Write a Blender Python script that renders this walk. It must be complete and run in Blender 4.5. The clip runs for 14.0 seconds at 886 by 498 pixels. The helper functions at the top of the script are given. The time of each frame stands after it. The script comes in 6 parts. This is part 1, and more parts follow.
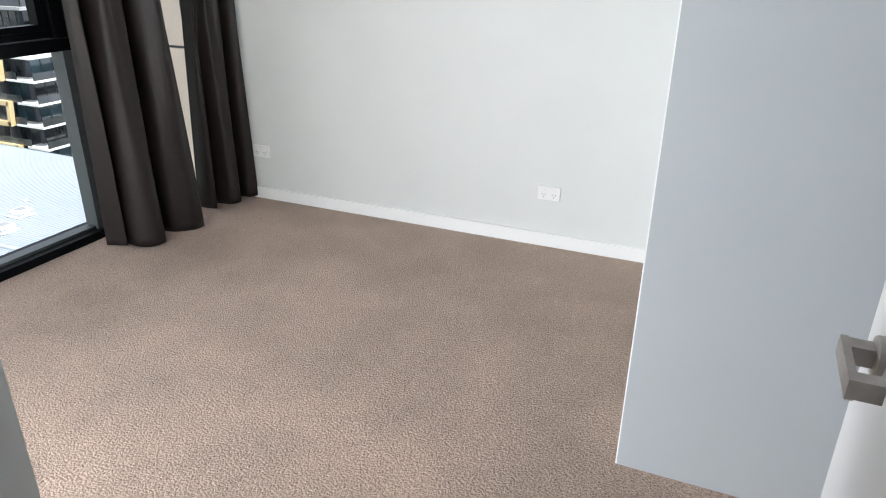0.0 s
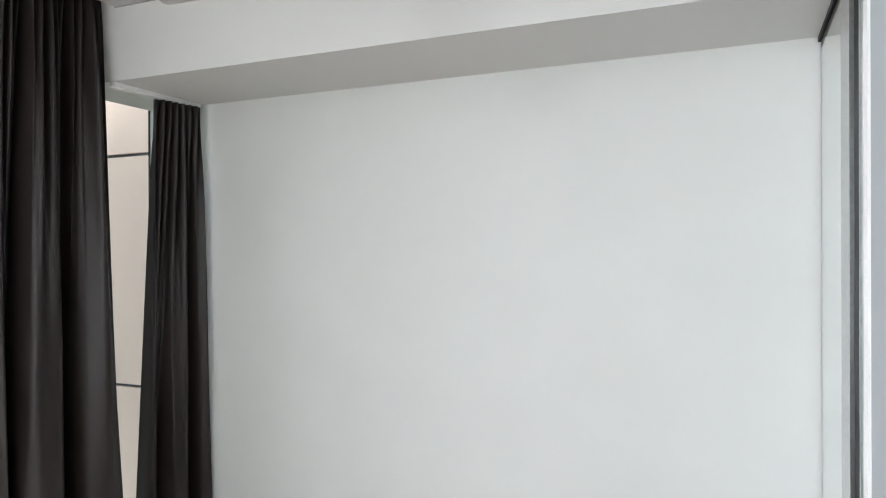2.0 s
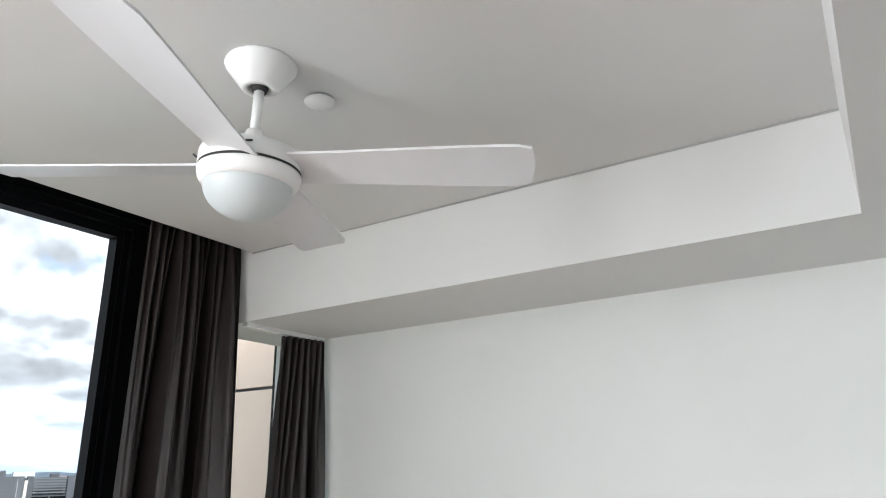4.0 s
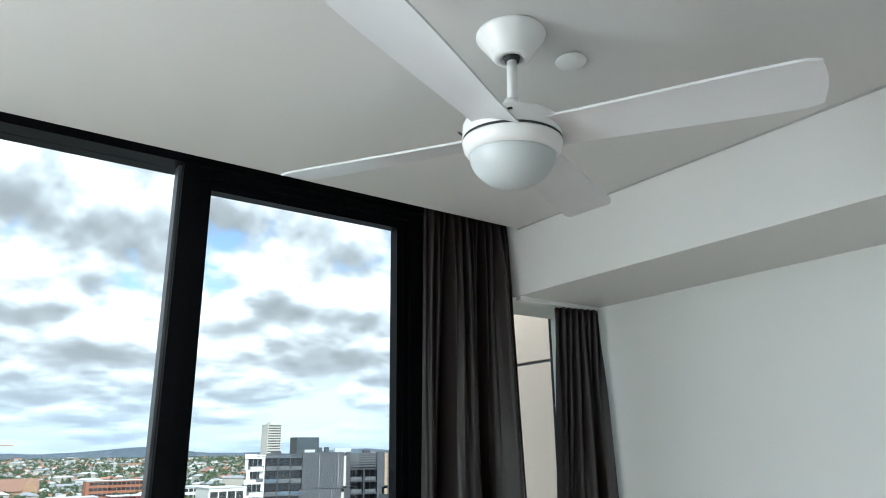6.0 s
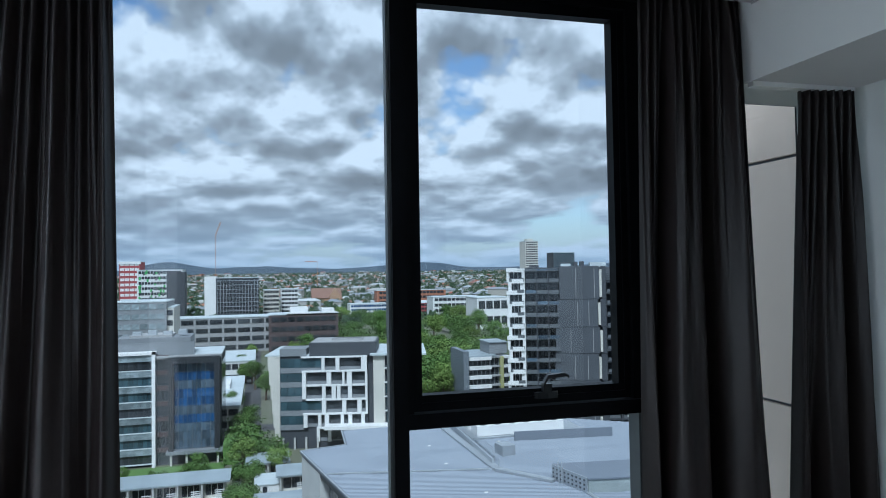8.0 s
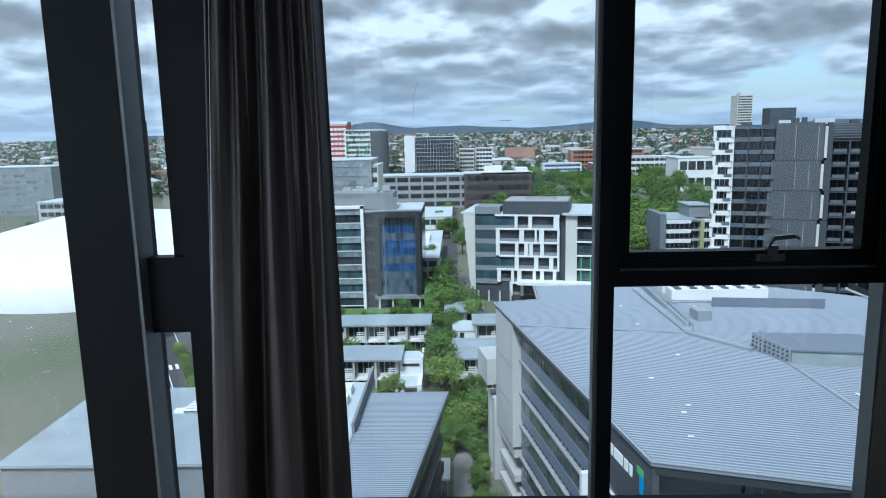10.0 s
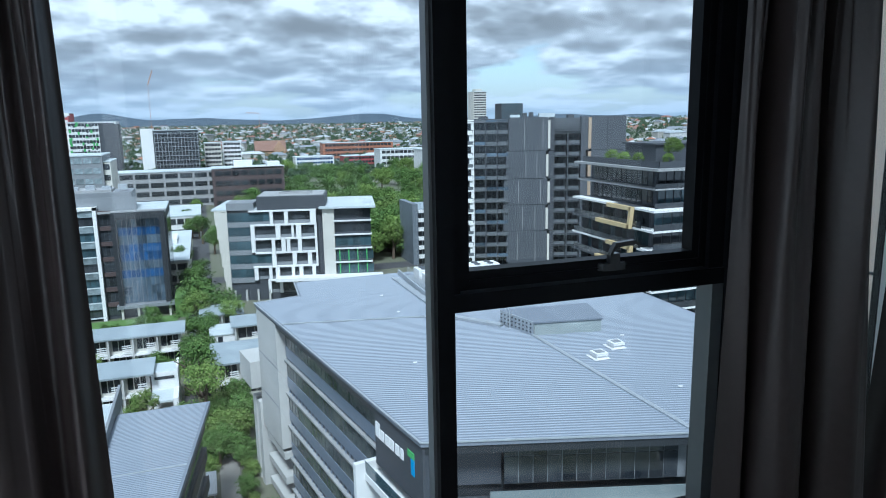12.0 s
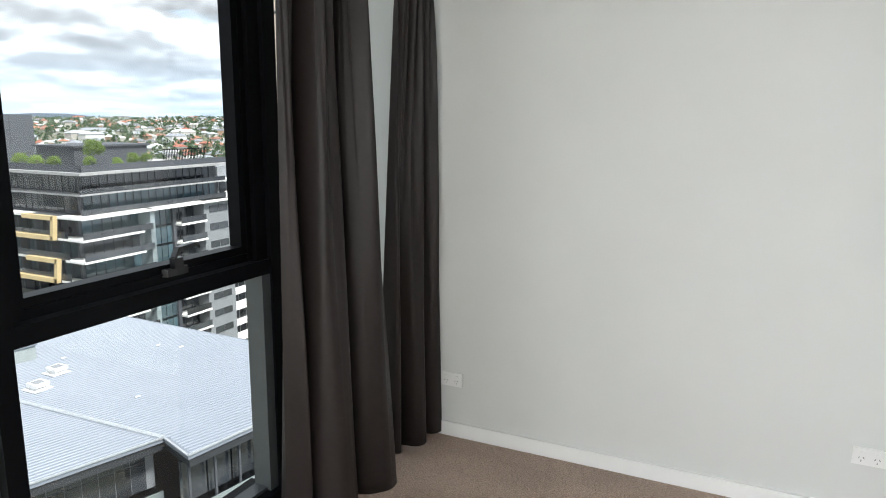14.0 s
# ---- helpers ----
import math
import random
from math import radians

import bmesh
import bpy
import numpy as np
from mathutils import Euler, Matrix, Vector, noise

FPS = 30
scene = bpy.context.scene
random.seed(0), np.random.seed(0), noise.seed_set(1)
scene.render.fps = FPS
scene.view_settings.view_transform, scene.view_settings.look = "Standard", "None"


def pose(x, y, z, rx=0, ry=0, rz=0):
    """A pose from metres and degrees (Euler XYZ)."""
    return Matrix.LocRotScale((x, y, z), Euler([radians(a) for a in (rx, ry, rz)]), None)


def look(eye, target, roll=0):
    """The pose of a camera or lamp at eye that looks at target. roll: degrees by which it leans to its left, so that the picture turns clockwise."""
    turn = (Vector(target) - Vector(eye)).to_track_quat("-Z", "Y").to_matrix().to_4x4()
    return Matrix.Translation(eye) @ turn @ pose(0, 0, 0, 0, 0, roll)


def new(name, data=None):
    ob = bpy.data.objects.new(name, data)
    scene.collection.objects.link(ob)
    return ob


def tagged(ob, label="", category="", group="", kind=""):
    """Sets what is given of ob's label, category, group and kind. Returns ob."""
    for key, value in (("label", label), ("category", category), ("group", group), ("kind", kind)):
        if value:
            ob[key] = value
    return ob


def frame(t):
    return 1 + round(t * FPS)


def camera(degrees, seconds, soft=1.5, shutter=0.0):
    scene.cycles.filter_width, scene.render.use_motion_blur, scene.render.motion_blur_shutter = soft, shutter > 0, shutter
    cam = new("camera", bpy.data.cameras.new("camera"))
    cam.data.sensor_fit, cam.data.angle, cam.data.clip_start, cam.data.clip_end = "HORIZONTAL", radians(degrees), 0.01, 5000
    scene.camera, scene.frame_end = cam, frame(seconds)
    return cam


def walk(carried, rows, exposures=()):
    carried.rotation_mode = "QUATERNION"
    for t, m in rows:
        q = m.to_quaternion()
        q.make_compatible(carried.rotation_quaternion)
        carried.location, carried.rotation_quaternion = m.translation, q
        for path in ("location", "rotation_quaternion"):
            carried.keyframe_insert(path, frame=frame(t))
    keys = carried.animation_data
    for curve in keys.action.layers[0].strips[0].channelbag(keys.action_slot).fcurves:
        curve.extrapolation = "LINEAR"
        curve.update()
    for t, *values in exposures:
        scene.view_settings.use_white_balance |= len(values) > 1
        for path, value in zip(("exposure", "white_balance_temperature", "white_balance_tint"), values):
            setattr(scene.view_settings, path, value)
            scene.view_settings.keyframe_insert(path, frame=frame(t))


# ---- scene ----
cam = camera(65.7, 14.0, soft=1.0)
PATH = [
    (0, (3.145, 0.884, 1.475), (2.43, 2.57, 0.672), 0.7),
    (0.5, (2.985, 1.043, 1.529), (2.291, 2.762, 0.78), 0.9),
    (1, (2.858, 1.219, 1.571), (2.149, 2.983, 0.951), 1.0),
    (1.5, (2.863, 1.459, 1.595), (2.084, 3.261, 1.214), 0.3),
    (2, (2.824, 1.58, 1.658), (2.03, 3.416, 1.655), -0.2),
    (2.2, (2.793, 1.621, 1.682), (1.995, 3.45, 1.824), -0.2),
    (4.3, (2.688, 1.646, 1.736), (1.585, 3.14, 2.479), -1.1),
    (4.5, (2.685, 1.644, 1.734), (1.513, 3.041, 2.556), -0.9),
    (5, (2.677, 1.623, 1.728), (1.4, 2.937, 2.53), -0.9),
    (5.5, (2.664, 1.622, 1.722), (1.25, 2.856, 2.413), -0.9),
    (6, (2.646, 1.643, 1.699), (1.09, 2.766, 2.265), -0.8),
    (6.5, (2.639, 1.668, 1.672), (0.959, 2.659, 2.111), -0.7),
    (7, (2.664, 1.712, 1.648), (0.883, 2.564, 1.967), -0.8),
    (7.5, (2.7, 1.756, 1.632), (0.832, 2.445, 1.822), -0.9),
    (8, (2.726, 1.772, 1.625), (0.794, 2.286, 1.684), -0.9),
    (8.5, (2.73, 1.771, 1.61), (0.759, 2.103, 1.538), -1.0),
    (9, (2.725, 1.771, 1.601), (0.74, 1.91, 1.4), -1.1),
    (9.2, (2.728, 1.773, 1.596), (0.745, 1.839, 1.343), -1.1),
    (10.1, (2.6, 1.735, 1.588), (0.628, 1.69, 1.25), -1.2),
    (11.3, (2.3, 1.664, 1.582), (0.366, 2.015, 1.216), -1.4),
    (11.5, (2.219, 1.673, 1.597), (0.299, 2.09, 1.228), -1.3),
    (12, (2.056, 1.605, 1.604), (0.198, 2.247, 1.234), -1.0),
    (12.5, (1.986, 1.464, 1.607), (0.29, 2.456, 1.236), -0.7),
    (13, (1.952, 1.352, 1.583), (0.488, 2.662, 1.21), -0.2),
    (13.5, (1.904, 1.278, 1.608), (0.728, 2.852, 1.234), 0.1),
    (14, (1.861, 1.231, 1.615), (1.019, 3.006, 1.242), 0.4),
]
walk(cam, [(t, look(eye, to, lean)) for t, eye, to, lean in PATH], exposures=[
    (0.0, 1.55, 6200, 10), (1.0, 1.5, 6200, 10), (2.2, 1.36, 6200, 10), (4.3, 1.4, 6250, 10), (5.5, 1.35, 6200, 9), (6.0, 1.1, 5900, 2), (6.5, 0.5, 5550, 2), (7.0, 0.08, 5250, 4),
    (9.2, 0.25, 5150, 3), (11.3, 0.48, 5150, 3), (12.5, 0.5, 5200, 3), (13.0, 0.65, 5250, 3), (13.5, 1.2, 6000, 7), (14.0, 1.3, 6400, 9)])

# ---- world and sun ----
world = bpy.data.worlds.new("sky")
scene.world = world
world.use_nodes = True
SUN_EL, SUN_AZ = 52.0, 108.0


def build_sky():
    nt = world.node_tree
    n, l = nt.nodes, nt.links
    n.clear()
    out = n.new("ShaderNodeOutputWorld")
    bg = n.new("ShaderNodeBackground")
    sky = n.new("ShaderNodeTexSky")
    sky.sky_type = "NISHITA"
    sky.sun_disc = False
    sky.sun_elevation, sky.sun_rotation = radians(SUN_EL), radians(SUN_AZ)
    tc = n.new("ShaderNodeTexCoord")
    sep = n.new("ShaderNodeSeparateXYZ")
    l.new(tc.outputs["Generated"], sep.inputs[0])

    def math_node(op, a, b=None, clamp=False):
        m = n.new("ShaderNodeMath")
        m.operation, m.use_clamp = op, clamp
        for k, v in enumerate((a, b)):
            if v is None:
                continue
            if isinstance(v, (int, float)):
                m.inputs[k].default_value = v
            else:
                l.new(v, m.inputs[k])
        return m.outputs[0]

    # rows of cumulus that shrink towards the horizon
    zz = math_node("ADD", math_node("MAXIMUM", sep.outputs[2], 0.0), 0.06)
    az = math_node("ARCTAN2", sep.outputs[1], math_node("MULTIPLY", sep.outputs[0], -1.0))
    across = math_node("MULTIPLY", az, 3.3)
    upward = math_node("MULTIPLY", math_node("LOGARITHM", zz, 2.71828), 1.5)

    def cloud(lift):
        comb = n.new("ShaderNodeCombineXYZ")
        l.new(across, comb.inputs[0])
        l.new(math_node("ADD", upward, lift), comb.inputs[1])
        comb.inputs[2].default_value = 4.3
        mass = n.new("ShaderNodeTexNoise")
        mass.inputs["Scale"].default_value, mass.inputs["Detail"].default_value, mass.inputs["Roughness"].default_value = 0.95, 8.0, 0.5
        l.new(comb.outputs[0], mass.inputs["Vector"])
        # rounded billows at the edges
        b = n.new("ShaderNodeTexVoronoi")
        b.feature = "SMOOTH_F1"
        b.inputs["Scale"].default_value, b.inputs["Detail"].default_value, b.inputs["Roughness"].default_value = 2.2, 4.0, 0.5
        b.inputs["Smoothness"].default_value = 0.35
        l.new(comb.outputs[0], b.inputs["Vector"])
        return math_node("ADD", mass.outputs["Fac"], math_node("MULTIPLY", math_node("SUBTRACT", 0.45, b.outputs["Distance"]), 0.42))

    def ramp(fac, stops):
        r = n.new("ShaderNodeValToRGB")
        e = r.color_ramp.elements
        while len(e) < len(stops):
            e.new(0.5)
        for k, (p, c) in enumerate(stops):
            e[k].position, e[k].color = p, (*c, 1)
        l.new(fac, r.inputs[0])
        return r.outputs[0]

    def mix(fac, a, b, mode="MIX"):
        m = n.new("ShaderNodeMix")
        m.data_type, m.blend_type = "RGBA", mode
        for k, v in ((0, fac), (6, a), (7, b)):
            if isinstance(v, (int, float)):
                m.inputs[k].default_value = v
            elif isinstance(v, tuple):
                m.inputs[k].default_value = v
            else:
                l.new(v, m.inputs[k])
        return m.outputs[2]

    d_here, d_over = cloud(0.0), cloud(0.13)
    cover = ramp(d_here, [(0.06, (0, 0, 0)), (0.17, (1, 1, 1))])
    # sunlit tops where the cloud thins upwards, grey bellies where it is thick
    lit = math_node("ADD", math_node("MULTIPLY", math_node("SUBTRACT", d_here, d_over), 2.5), 0.48)
    lit = math_node("ADD", lit, math_node("MULTIPLY", math_node("SUBTRACT", 0.46, d_here), 0.75))
    cloud_col = ramp(lit, [(0.16, (2.05, 2.15, 2.25)), (0.42, (2.75, 2.9, 3.05)), (0.60, (3.9, 4.1, 4.3)), (0.86, (6.6, 6.75, 6.9))])
    blue = mix(1.0, sky.outputs[0], (1.0, 1.0, 1.0, 1), "MULTIPLY")
    col = mix(cover, blue, cloud_col)
    # grey-blue rain haze near the horizon
    low = math_node("POWER", math_node("SUBTRACT", 1.0, math_node("MULTIPLY", math_node("ABSOLUTE", sep.outputs[2]), 7.0, True), True), 1.6)
    col = mix(math_node("MULTIPLY", low, 0.8), col, (3.0, 3.8, 4.7, 1))
    l.new(col, bg.inputs[0])
    bg.inputs[1].default_value = 0.12
    l.new(bg.outputs[0], out.inputs[0])


build_sky()
sun = new("sun", bpy.data.lights.new("sun", "SUN"))
sun.data.energy, sun.data.angle, sun.data.color = 3.5, radians(12), (1.0, 0.96, 0.9)
_el, _az = radians(SUN_EL), radians(SUN_AZ)
# fill lamp added for sky light where left curtain and post hide the window
fill_lamp = new("window_fill_lamp", bpy.data.lights.new("window_fill_lamp", "AREA"))
fill_lamp.data.shape, fill_lamp.data.size, fill_lamp.data.size_y = "RECTANGLE", 0.9, 2.6
fill_lamp.data.energy, fill_lamp.data.color = 95.0, (0.98, 0.99, 1.0)
fill_lamp.matrix_world = look((-0.02, -0.58, 1.42), (2.0, -0.58, 0.72), 90) @ Matrix.Rotation(radians(90), 4, "Z")
sun.matrix_world = look((0, 0, 60), (-math.sin(_az) * math.cos(_el), -math.cos(_az) * math.cos(_el), 60 - math.sin(_el)))


# ---- materials ----
MATS = {}


def material(name, color, rough=0.6, metal=0.0, color2=None, scale=8.0, bump=0.0, bump_scale=60.0, spread=0.0, spec=0.5,
             coords="Object", stain=0.0, stain_scale=1.2, detail=5.0):
    """A surface with a fine grain, large soft stains and a bump, at real-world size."""
    if name in MATS:
        return MATS[name]
    m = bpy.data.materials.new(name)
    m.use_nodes = True
    nt = m.node_tree
    n, l = nt.nodes, nt.links
    b = n["Principled BSDF"]
    b.inputs["Roughness"].default_value, b.inputs["Metallic"].default_value = rough, metal
    b.inputs["Specular IOR Level"].default_value = spec
    tc = n.new("ShaderNodeTexCoord")
    col2 = color2 or tuple(c * 0.86 for c in color)
    noise_t = n.new("ShaderNodeTexNoise")
    noise_t.inputs["Scale"].default_value, noise_t.inputs["Detail"].default_value = scale, detail
    l.new(tc.outputs[coords], noise_t.inputs["Vector"])
    r = n.new("ShaderNodeValToRGB")
    r.color_ramp.elements[0].position, r.color_ramp.elements[1].position = 0.32, 0.68
    r.color_ramp.elements[0].color, r.color_ramp.elements[1].color = (*col2, 1), (*color, 1)
    l.new(noise_t.outputs["Fac"], r.inputs[0])
    out = r.outputs[0]
    if stain:
        big = n.new("ShaderNodeTexNoise")
        big.inputs["Scale"].default_value, big.inputs["Detail"].default_value = stain_scale, 4
        l.new(tc.outputs[coords], big.inputs["Vector"])
        rr = n.new("ShaderNodeValToRGB")
        rr.color_ramp.elements[0].position, rr.color_ramp.elements[1].position = 0.3, 0.7
        rr.color_ramp.elements[0].color = (1 - stain, 1 - stain, 1 - stain, 1)
        l.new(big.outputs["Fac"], rr.inputs[0])
        mx = n.new("ShaderNodeMix")
        mx.data_type, mx.blend_type = "RGBA", "MULTIPLY"
        mx.inputs[0].default_value = 1.0
        l.new(out, mx.inputs[6])
        l.new(rr.outputs[0], mx.inputs[7])
        out = mx.outputs[2]
    if spread:
        oi = n.new("ShaderNodeObjectInfo")
        hsv = n.new("ShaderNodeHueSaturation")
        mr = n.new("ShaderNodeMapRange")
        mr.inputs[3].default_value, mr.inputs[4].default_value = 1 - spread, 1 + spread
        l.new(oi.outputs["Random"], mr.inputs[0])
        l.new(mr.outputs[0], hsv.inputs["Value"])
        l.new(out, hsv.inputs["Color"])
        out = hsv.outputs[0]
    l.new(out, b.inputs["Base Color"])
    if bump:
        bn = n.new("ShaderNodeTexNoise")
        bn.inputs["Scale"].default_value, bn.inputs["Detail"].default_value = bump_scale, 3
        l.new(tc.outputs[coords], bn.inputs["Vector"])
        bp = n.new("ShaderNodeBump")
        bp.inputs["Strength"].default_value, bp.inputs["Distance"].default_value = bump, 0.01
        l.new(bn.outputs["Fac"], bp.inputs["Height"])
        l.new(bp.outputs[0], b.inputs["Normal"])
    MATS[name] = m
    return m


def glass_material(name, tint=(0.955, 0.965, 0.965), low=0.035, high=0.75):
    """A thin pane: clear straight through, with a mirror on top that grows towards grazing angles."""
    m = bpy.data.materials.new(name)
    m.use_nodes = True
    n, l = m.node_tree.nodes, m.node_tree.links
    n.clear()
    out = n.new("ShaderNodeOutputMaterial")
    tr, gl, lw, mx = (n.new(k) for k in ("ShaderNodeBsdfTransparent", "ShaderNodeBsdfGlossy", "ShaderNodeLayerWeight", "ShaderNodeMixShader"))
    tr.inputs[0].default_value = (*tint, 1)
    gl.inputs["Roughness"].default_value = 0.0
    pw, mr = n.new("ShaderNodeMath"), n.new("ShaderNodeMapRange")
    lw.inputs[0].default_value = 0.5
    pw.operation, pw.inputs[1].default_value = "POWER", 4.0
    mr.inputs[3].default_value, mr.inputs[4].default_value = low, high
    l.new(lw.outputs["Facing"], pw.inputs[0])
    l.new(pw.outputs[0], mr.inputs[0])
    l.new(mr.outputs[0], mx.inputs[0])
    l.new(tr.outputs[0], mx.inputs[1])
    l.new(gl.outputs[0], mx.inputs[2])
    l.new(mx.outputs[0], out.inputs[0])
    MATS[name] = m
    return m


M_WALL = material("wall_paint", (0.70, 0.712, 0.698), 0.55, color2=(0.68, 0.692, 0.678), scale=3, bump=0.05, bump_scale=220)
M_CEIL = material("ceiling_paint", (0.69, 0.69, 0.68), 0.7, color2=(0.675, 0.675, 0.665), scale=2, bump=0.04, bump_scale=180)
M_TRIM = material("trim_paint", (0.85, 0.855, 0.85), 0.25, color2=(0.83, 0.835, 0.83), scale=6)
M_SKIRT = material("skirting_gloss", (0.90, 0.905, 0.90), 0.2, color2=(0.88, 0.885, 0.88), scale=6)
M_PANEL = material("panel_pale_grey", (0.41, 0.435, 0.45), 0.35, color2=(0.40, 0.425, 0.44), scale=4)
M_FRAME = material("black_aluminium", (0.005, 0.0055, 0.007), 0.4, 0.0, color2=(0.004, 0.0045, 0.0055), scale=30, bump=0.03, bump_scale=500, spec=0.07)
M_ALU = material("brushed_aluminium", (0.62, 0.64, 0.65), 0.28, 1.0, scale=60)
M_NICKEL = material("satin_nickel", (0.46, 0.43, 0.40), 0.4, 0.35, scale=60)
M_PLASTIC = material("white_plastic", (0.86, 0.86, 0.855), 0.28, color2=(0.81, 0.81, 0.80), scale=5)
M_DARKPLASTIC = material("dark_slot", (0.03, 0.03, 0.03), 0.6)


def carpet_material():
    """Twisted cut pile: tufts a few millimetres wide, brushed into lighter and darker patches."""
    m = bpy.data.materials.new("carpet")
    m.use_nodes = True
    n, l = m.node_tree.nodes, m.node_tree.links
    b = n["Principled BSDF"]
    b.inputs["Roughness"].default_value, b.inputs["Specular IOR Level"].default_value = 1.0, 0.1
    b.inputs["Sheen Weight"].default_value, b.inputs["Sheen Roughness"].default_value = 0.15, 0.5
    tc = n.new("ShaderNodeTexCoord")

    def tex(scale, detail, dist=0.0):
        t = n.new("ShaderNodeTexNoise")
        t.inputs["Scale"].default_value, t.inputs["Detail"].default_value, t.inputs["Distortion"].default_value = scale, detail, dist
        l.new(tc.outputs["Object"], t.inputs["Vector"])
        return t.outputs["Fac"]

    vo = n.new("ShaderNodeTexVoronoi")
    vo.inputs["Scale"].default_value = 130.0
    l.new(tc.outputs["Object"], vo.inputs["Vector"])
    fine, patch = tex(165, 4, 1.0), tex(2.3, 5, 0.4)
    r = n.new("ShaderNodeValToRGB")
    e = r.color_ramp.elements
    e[0].position, e[0].color = 0.3, (0.20, 0.145, 0.114, 1)
    e[1].position, e[1].color = 0.68, (0.62, 0.475, 0.385, 1)
    l.new(fine, r.inputs[0])
    r2 = n.new("ShaderNodeValToRGB")
    e = r2.color_ramp.elements
    e[0].position, e[0].color = 0.34, (0.86, 0.86, 0.86, 1)
    e[1].position, e[1].color = 0.66, (1.08, 1.06, 1.05, 1)
    l.new(patch, r2.inputs[0])
    mx = n.new("ShaderNodeMix")
    mx.data_type, mx.blend_type = "RGBA", "MULTIPLY"
    mx.inputs[0].default_value = 1.0
    l.new(r.outputs[0], mx.inputs[6])
    l.new(r2.outputs[0], mx.inputs[7])
    l.new(mx.outputs[2], b.inputs["Base Color"])
    bp = n.new("ShaderNodeBump")
    bp.inputs["Strength"].default_value, bp.inputs["Distance"].default_value = 0.75, 0.006
    ad = n.new("ShaderNodeMath")
    ad.operation = "SUBTRACT"
    l.new(fine, ad.inputs[0])
    l.new(vo.outputs["Distance"], ad.inputs[1])
    l.new(ad.outputs[0], bp.inputs["Height"])
    l.new(bp.outputs[0], b.inputs["Normal"])
    MATS["carpet"] = m
    return m


M_CARPET = carpet_material()
M_CURTAIN = material("curtain_cloth", (0.0235, 0.018, 0.0175), 0.40, color2=(0.019, 0.0145, 0.014), scale=40, bump=0.12, bump_scale=900, spec=0.36)
M_GLASS = glass_material("window_glass")


def mirror_material():
    m = bpy.data.materials.new("mirror")
    m.use_nodes = True
    b = m.node_tree.nodes["Principled BSDF"]
    b.inputs["Base Color"].default_value = (0.86, 0.90, 0.885, 1)
    b.inputs["Metallic"].default_value, b.inputs["Roughness"].default_value = 1.0, 0.01
    MATS["mirror"] = m
    return m


M_MIRROR = mirror_material()


# ---- mesh helpers ----
def cuboid(bm, x0, x1, y0, y1, z0, z1):
    vs = [bm.verts.new(p) for p in ((x0, y0, z0), (x1, y0, z0), (x1, y1, z0), (x0, y1, z0), (x0, y0, z1), (x1, y0, z1), (x1, y1, z1), (x0, y1, z1))]
    for f in ((0, 3, 2, 1), (4, 5, 6, 7), (0, 1, 5, 4), (1, 2, 6, 5), (2, 3, 7, 6), (3, 0, 4, 7)):
        bm.faces.new([vs[i] for i in f])
    return vs


def prism(bm, outline, z0, z1):
    """An upright prism over an outline (anticlockwise from above); z0 and z1 may be functions of (x, y)."""
    lo = [bm.verts.new((x, y, z0(x, y) if callable(z0) else z0)) for x, y in outline]
    hi = [bm.verts.new((x, y, z1(x, y) if callable(z1) else z1)) for x, y in outline]
    bm.faces.new(list(reversed(lo)))
    bm.faces.new(hi)
    k = len(outline)
    for i in range(k):
        j = (i + 1) % k
        bm.faces.new((lo[i], lo[j], hi[j], hi[i]))


def lathe(bm, profile, segments=40, centre=(0, 0)):
    """A turned shape about the vertical through centre; profile: (radius, z) from top to bottom."""
    rings = []
    for r, z in profile:
        if r < 1e-5:
            rings.append([bm.verts.new((centre[0], centre[1], z))])
        else:
            rings.append([bm.verts.new((centre[0] + r * math.cos(2 * math.pi * i / segments), centre[1] + r * math.sin(2 * math.pi * i / segments), z)) for i in range(segments)])
    for a, b in zip(rings, rings[1:]):
        for i in range(segments):
            j = (i + 1) % segments
            if len(a) == 1 and len(b) == 1:
                continue
            if len(a) == 1:
                bm.faces.new((a[0], b[i], b[j]))
            elif len(b) == 1:
                bm.faces.new((a[i], b[0], a[j]))
            else:
                bm.faces.new((a[i], b[i], b[j], a[j]))


def finish(bm, bevel=0.0, segments=2, smooth=False):
    if bevel:
        bmesh.ops.bevel(bm, geom=[e for e in bm.edges if e.is_manifold and e.calc_face_angle(0) > 0.6], offset=bevel, segments=segments, affect="EDGES", profile=0.6)
    bmesh.ops.recalc_face_normals(bm, faces=bm.faces)
    if smooth:
        for f in bm.faces:
            f.smooth = True
    return bm


def mesh_of(bm, name, mat):
    me = bpy.data.meshes.new(name)
    bm.to_mesh(me)
    bm.free()
    if mat:
        me.materials.append(mat)
    return me


def part(name, bm, mat, parent, label=""):
    ob = new(name, mesh_of(bm, name, mat))
    ob.parent = parent
    return tagged(ob, label) if label else ob


def solid(name, bm, mat, label="", category="", group="", kind=""):
    return tagged(new(name, mesh_of(bm, name, mat)), label, category, group, kind)


def block(x0, x1, y0, y1, z0, z1, bevel=0.0):
    bm = bmesh.new()
    cuboid(bm, x0, x1, y0, y1, z0, z1)
    return finish(bm, bevel)


def thing(name, m, label, category, group="", kind=""):
    ob = new(name)
    ob.empty_display_size = 0.1
    ob.matrix_world = m
    return tagged(ob, label, category, group, kind)


def structure(name, bm, mat, label, category="wall"):
    return solid(name, bm, mat, label, category, kind="structure")


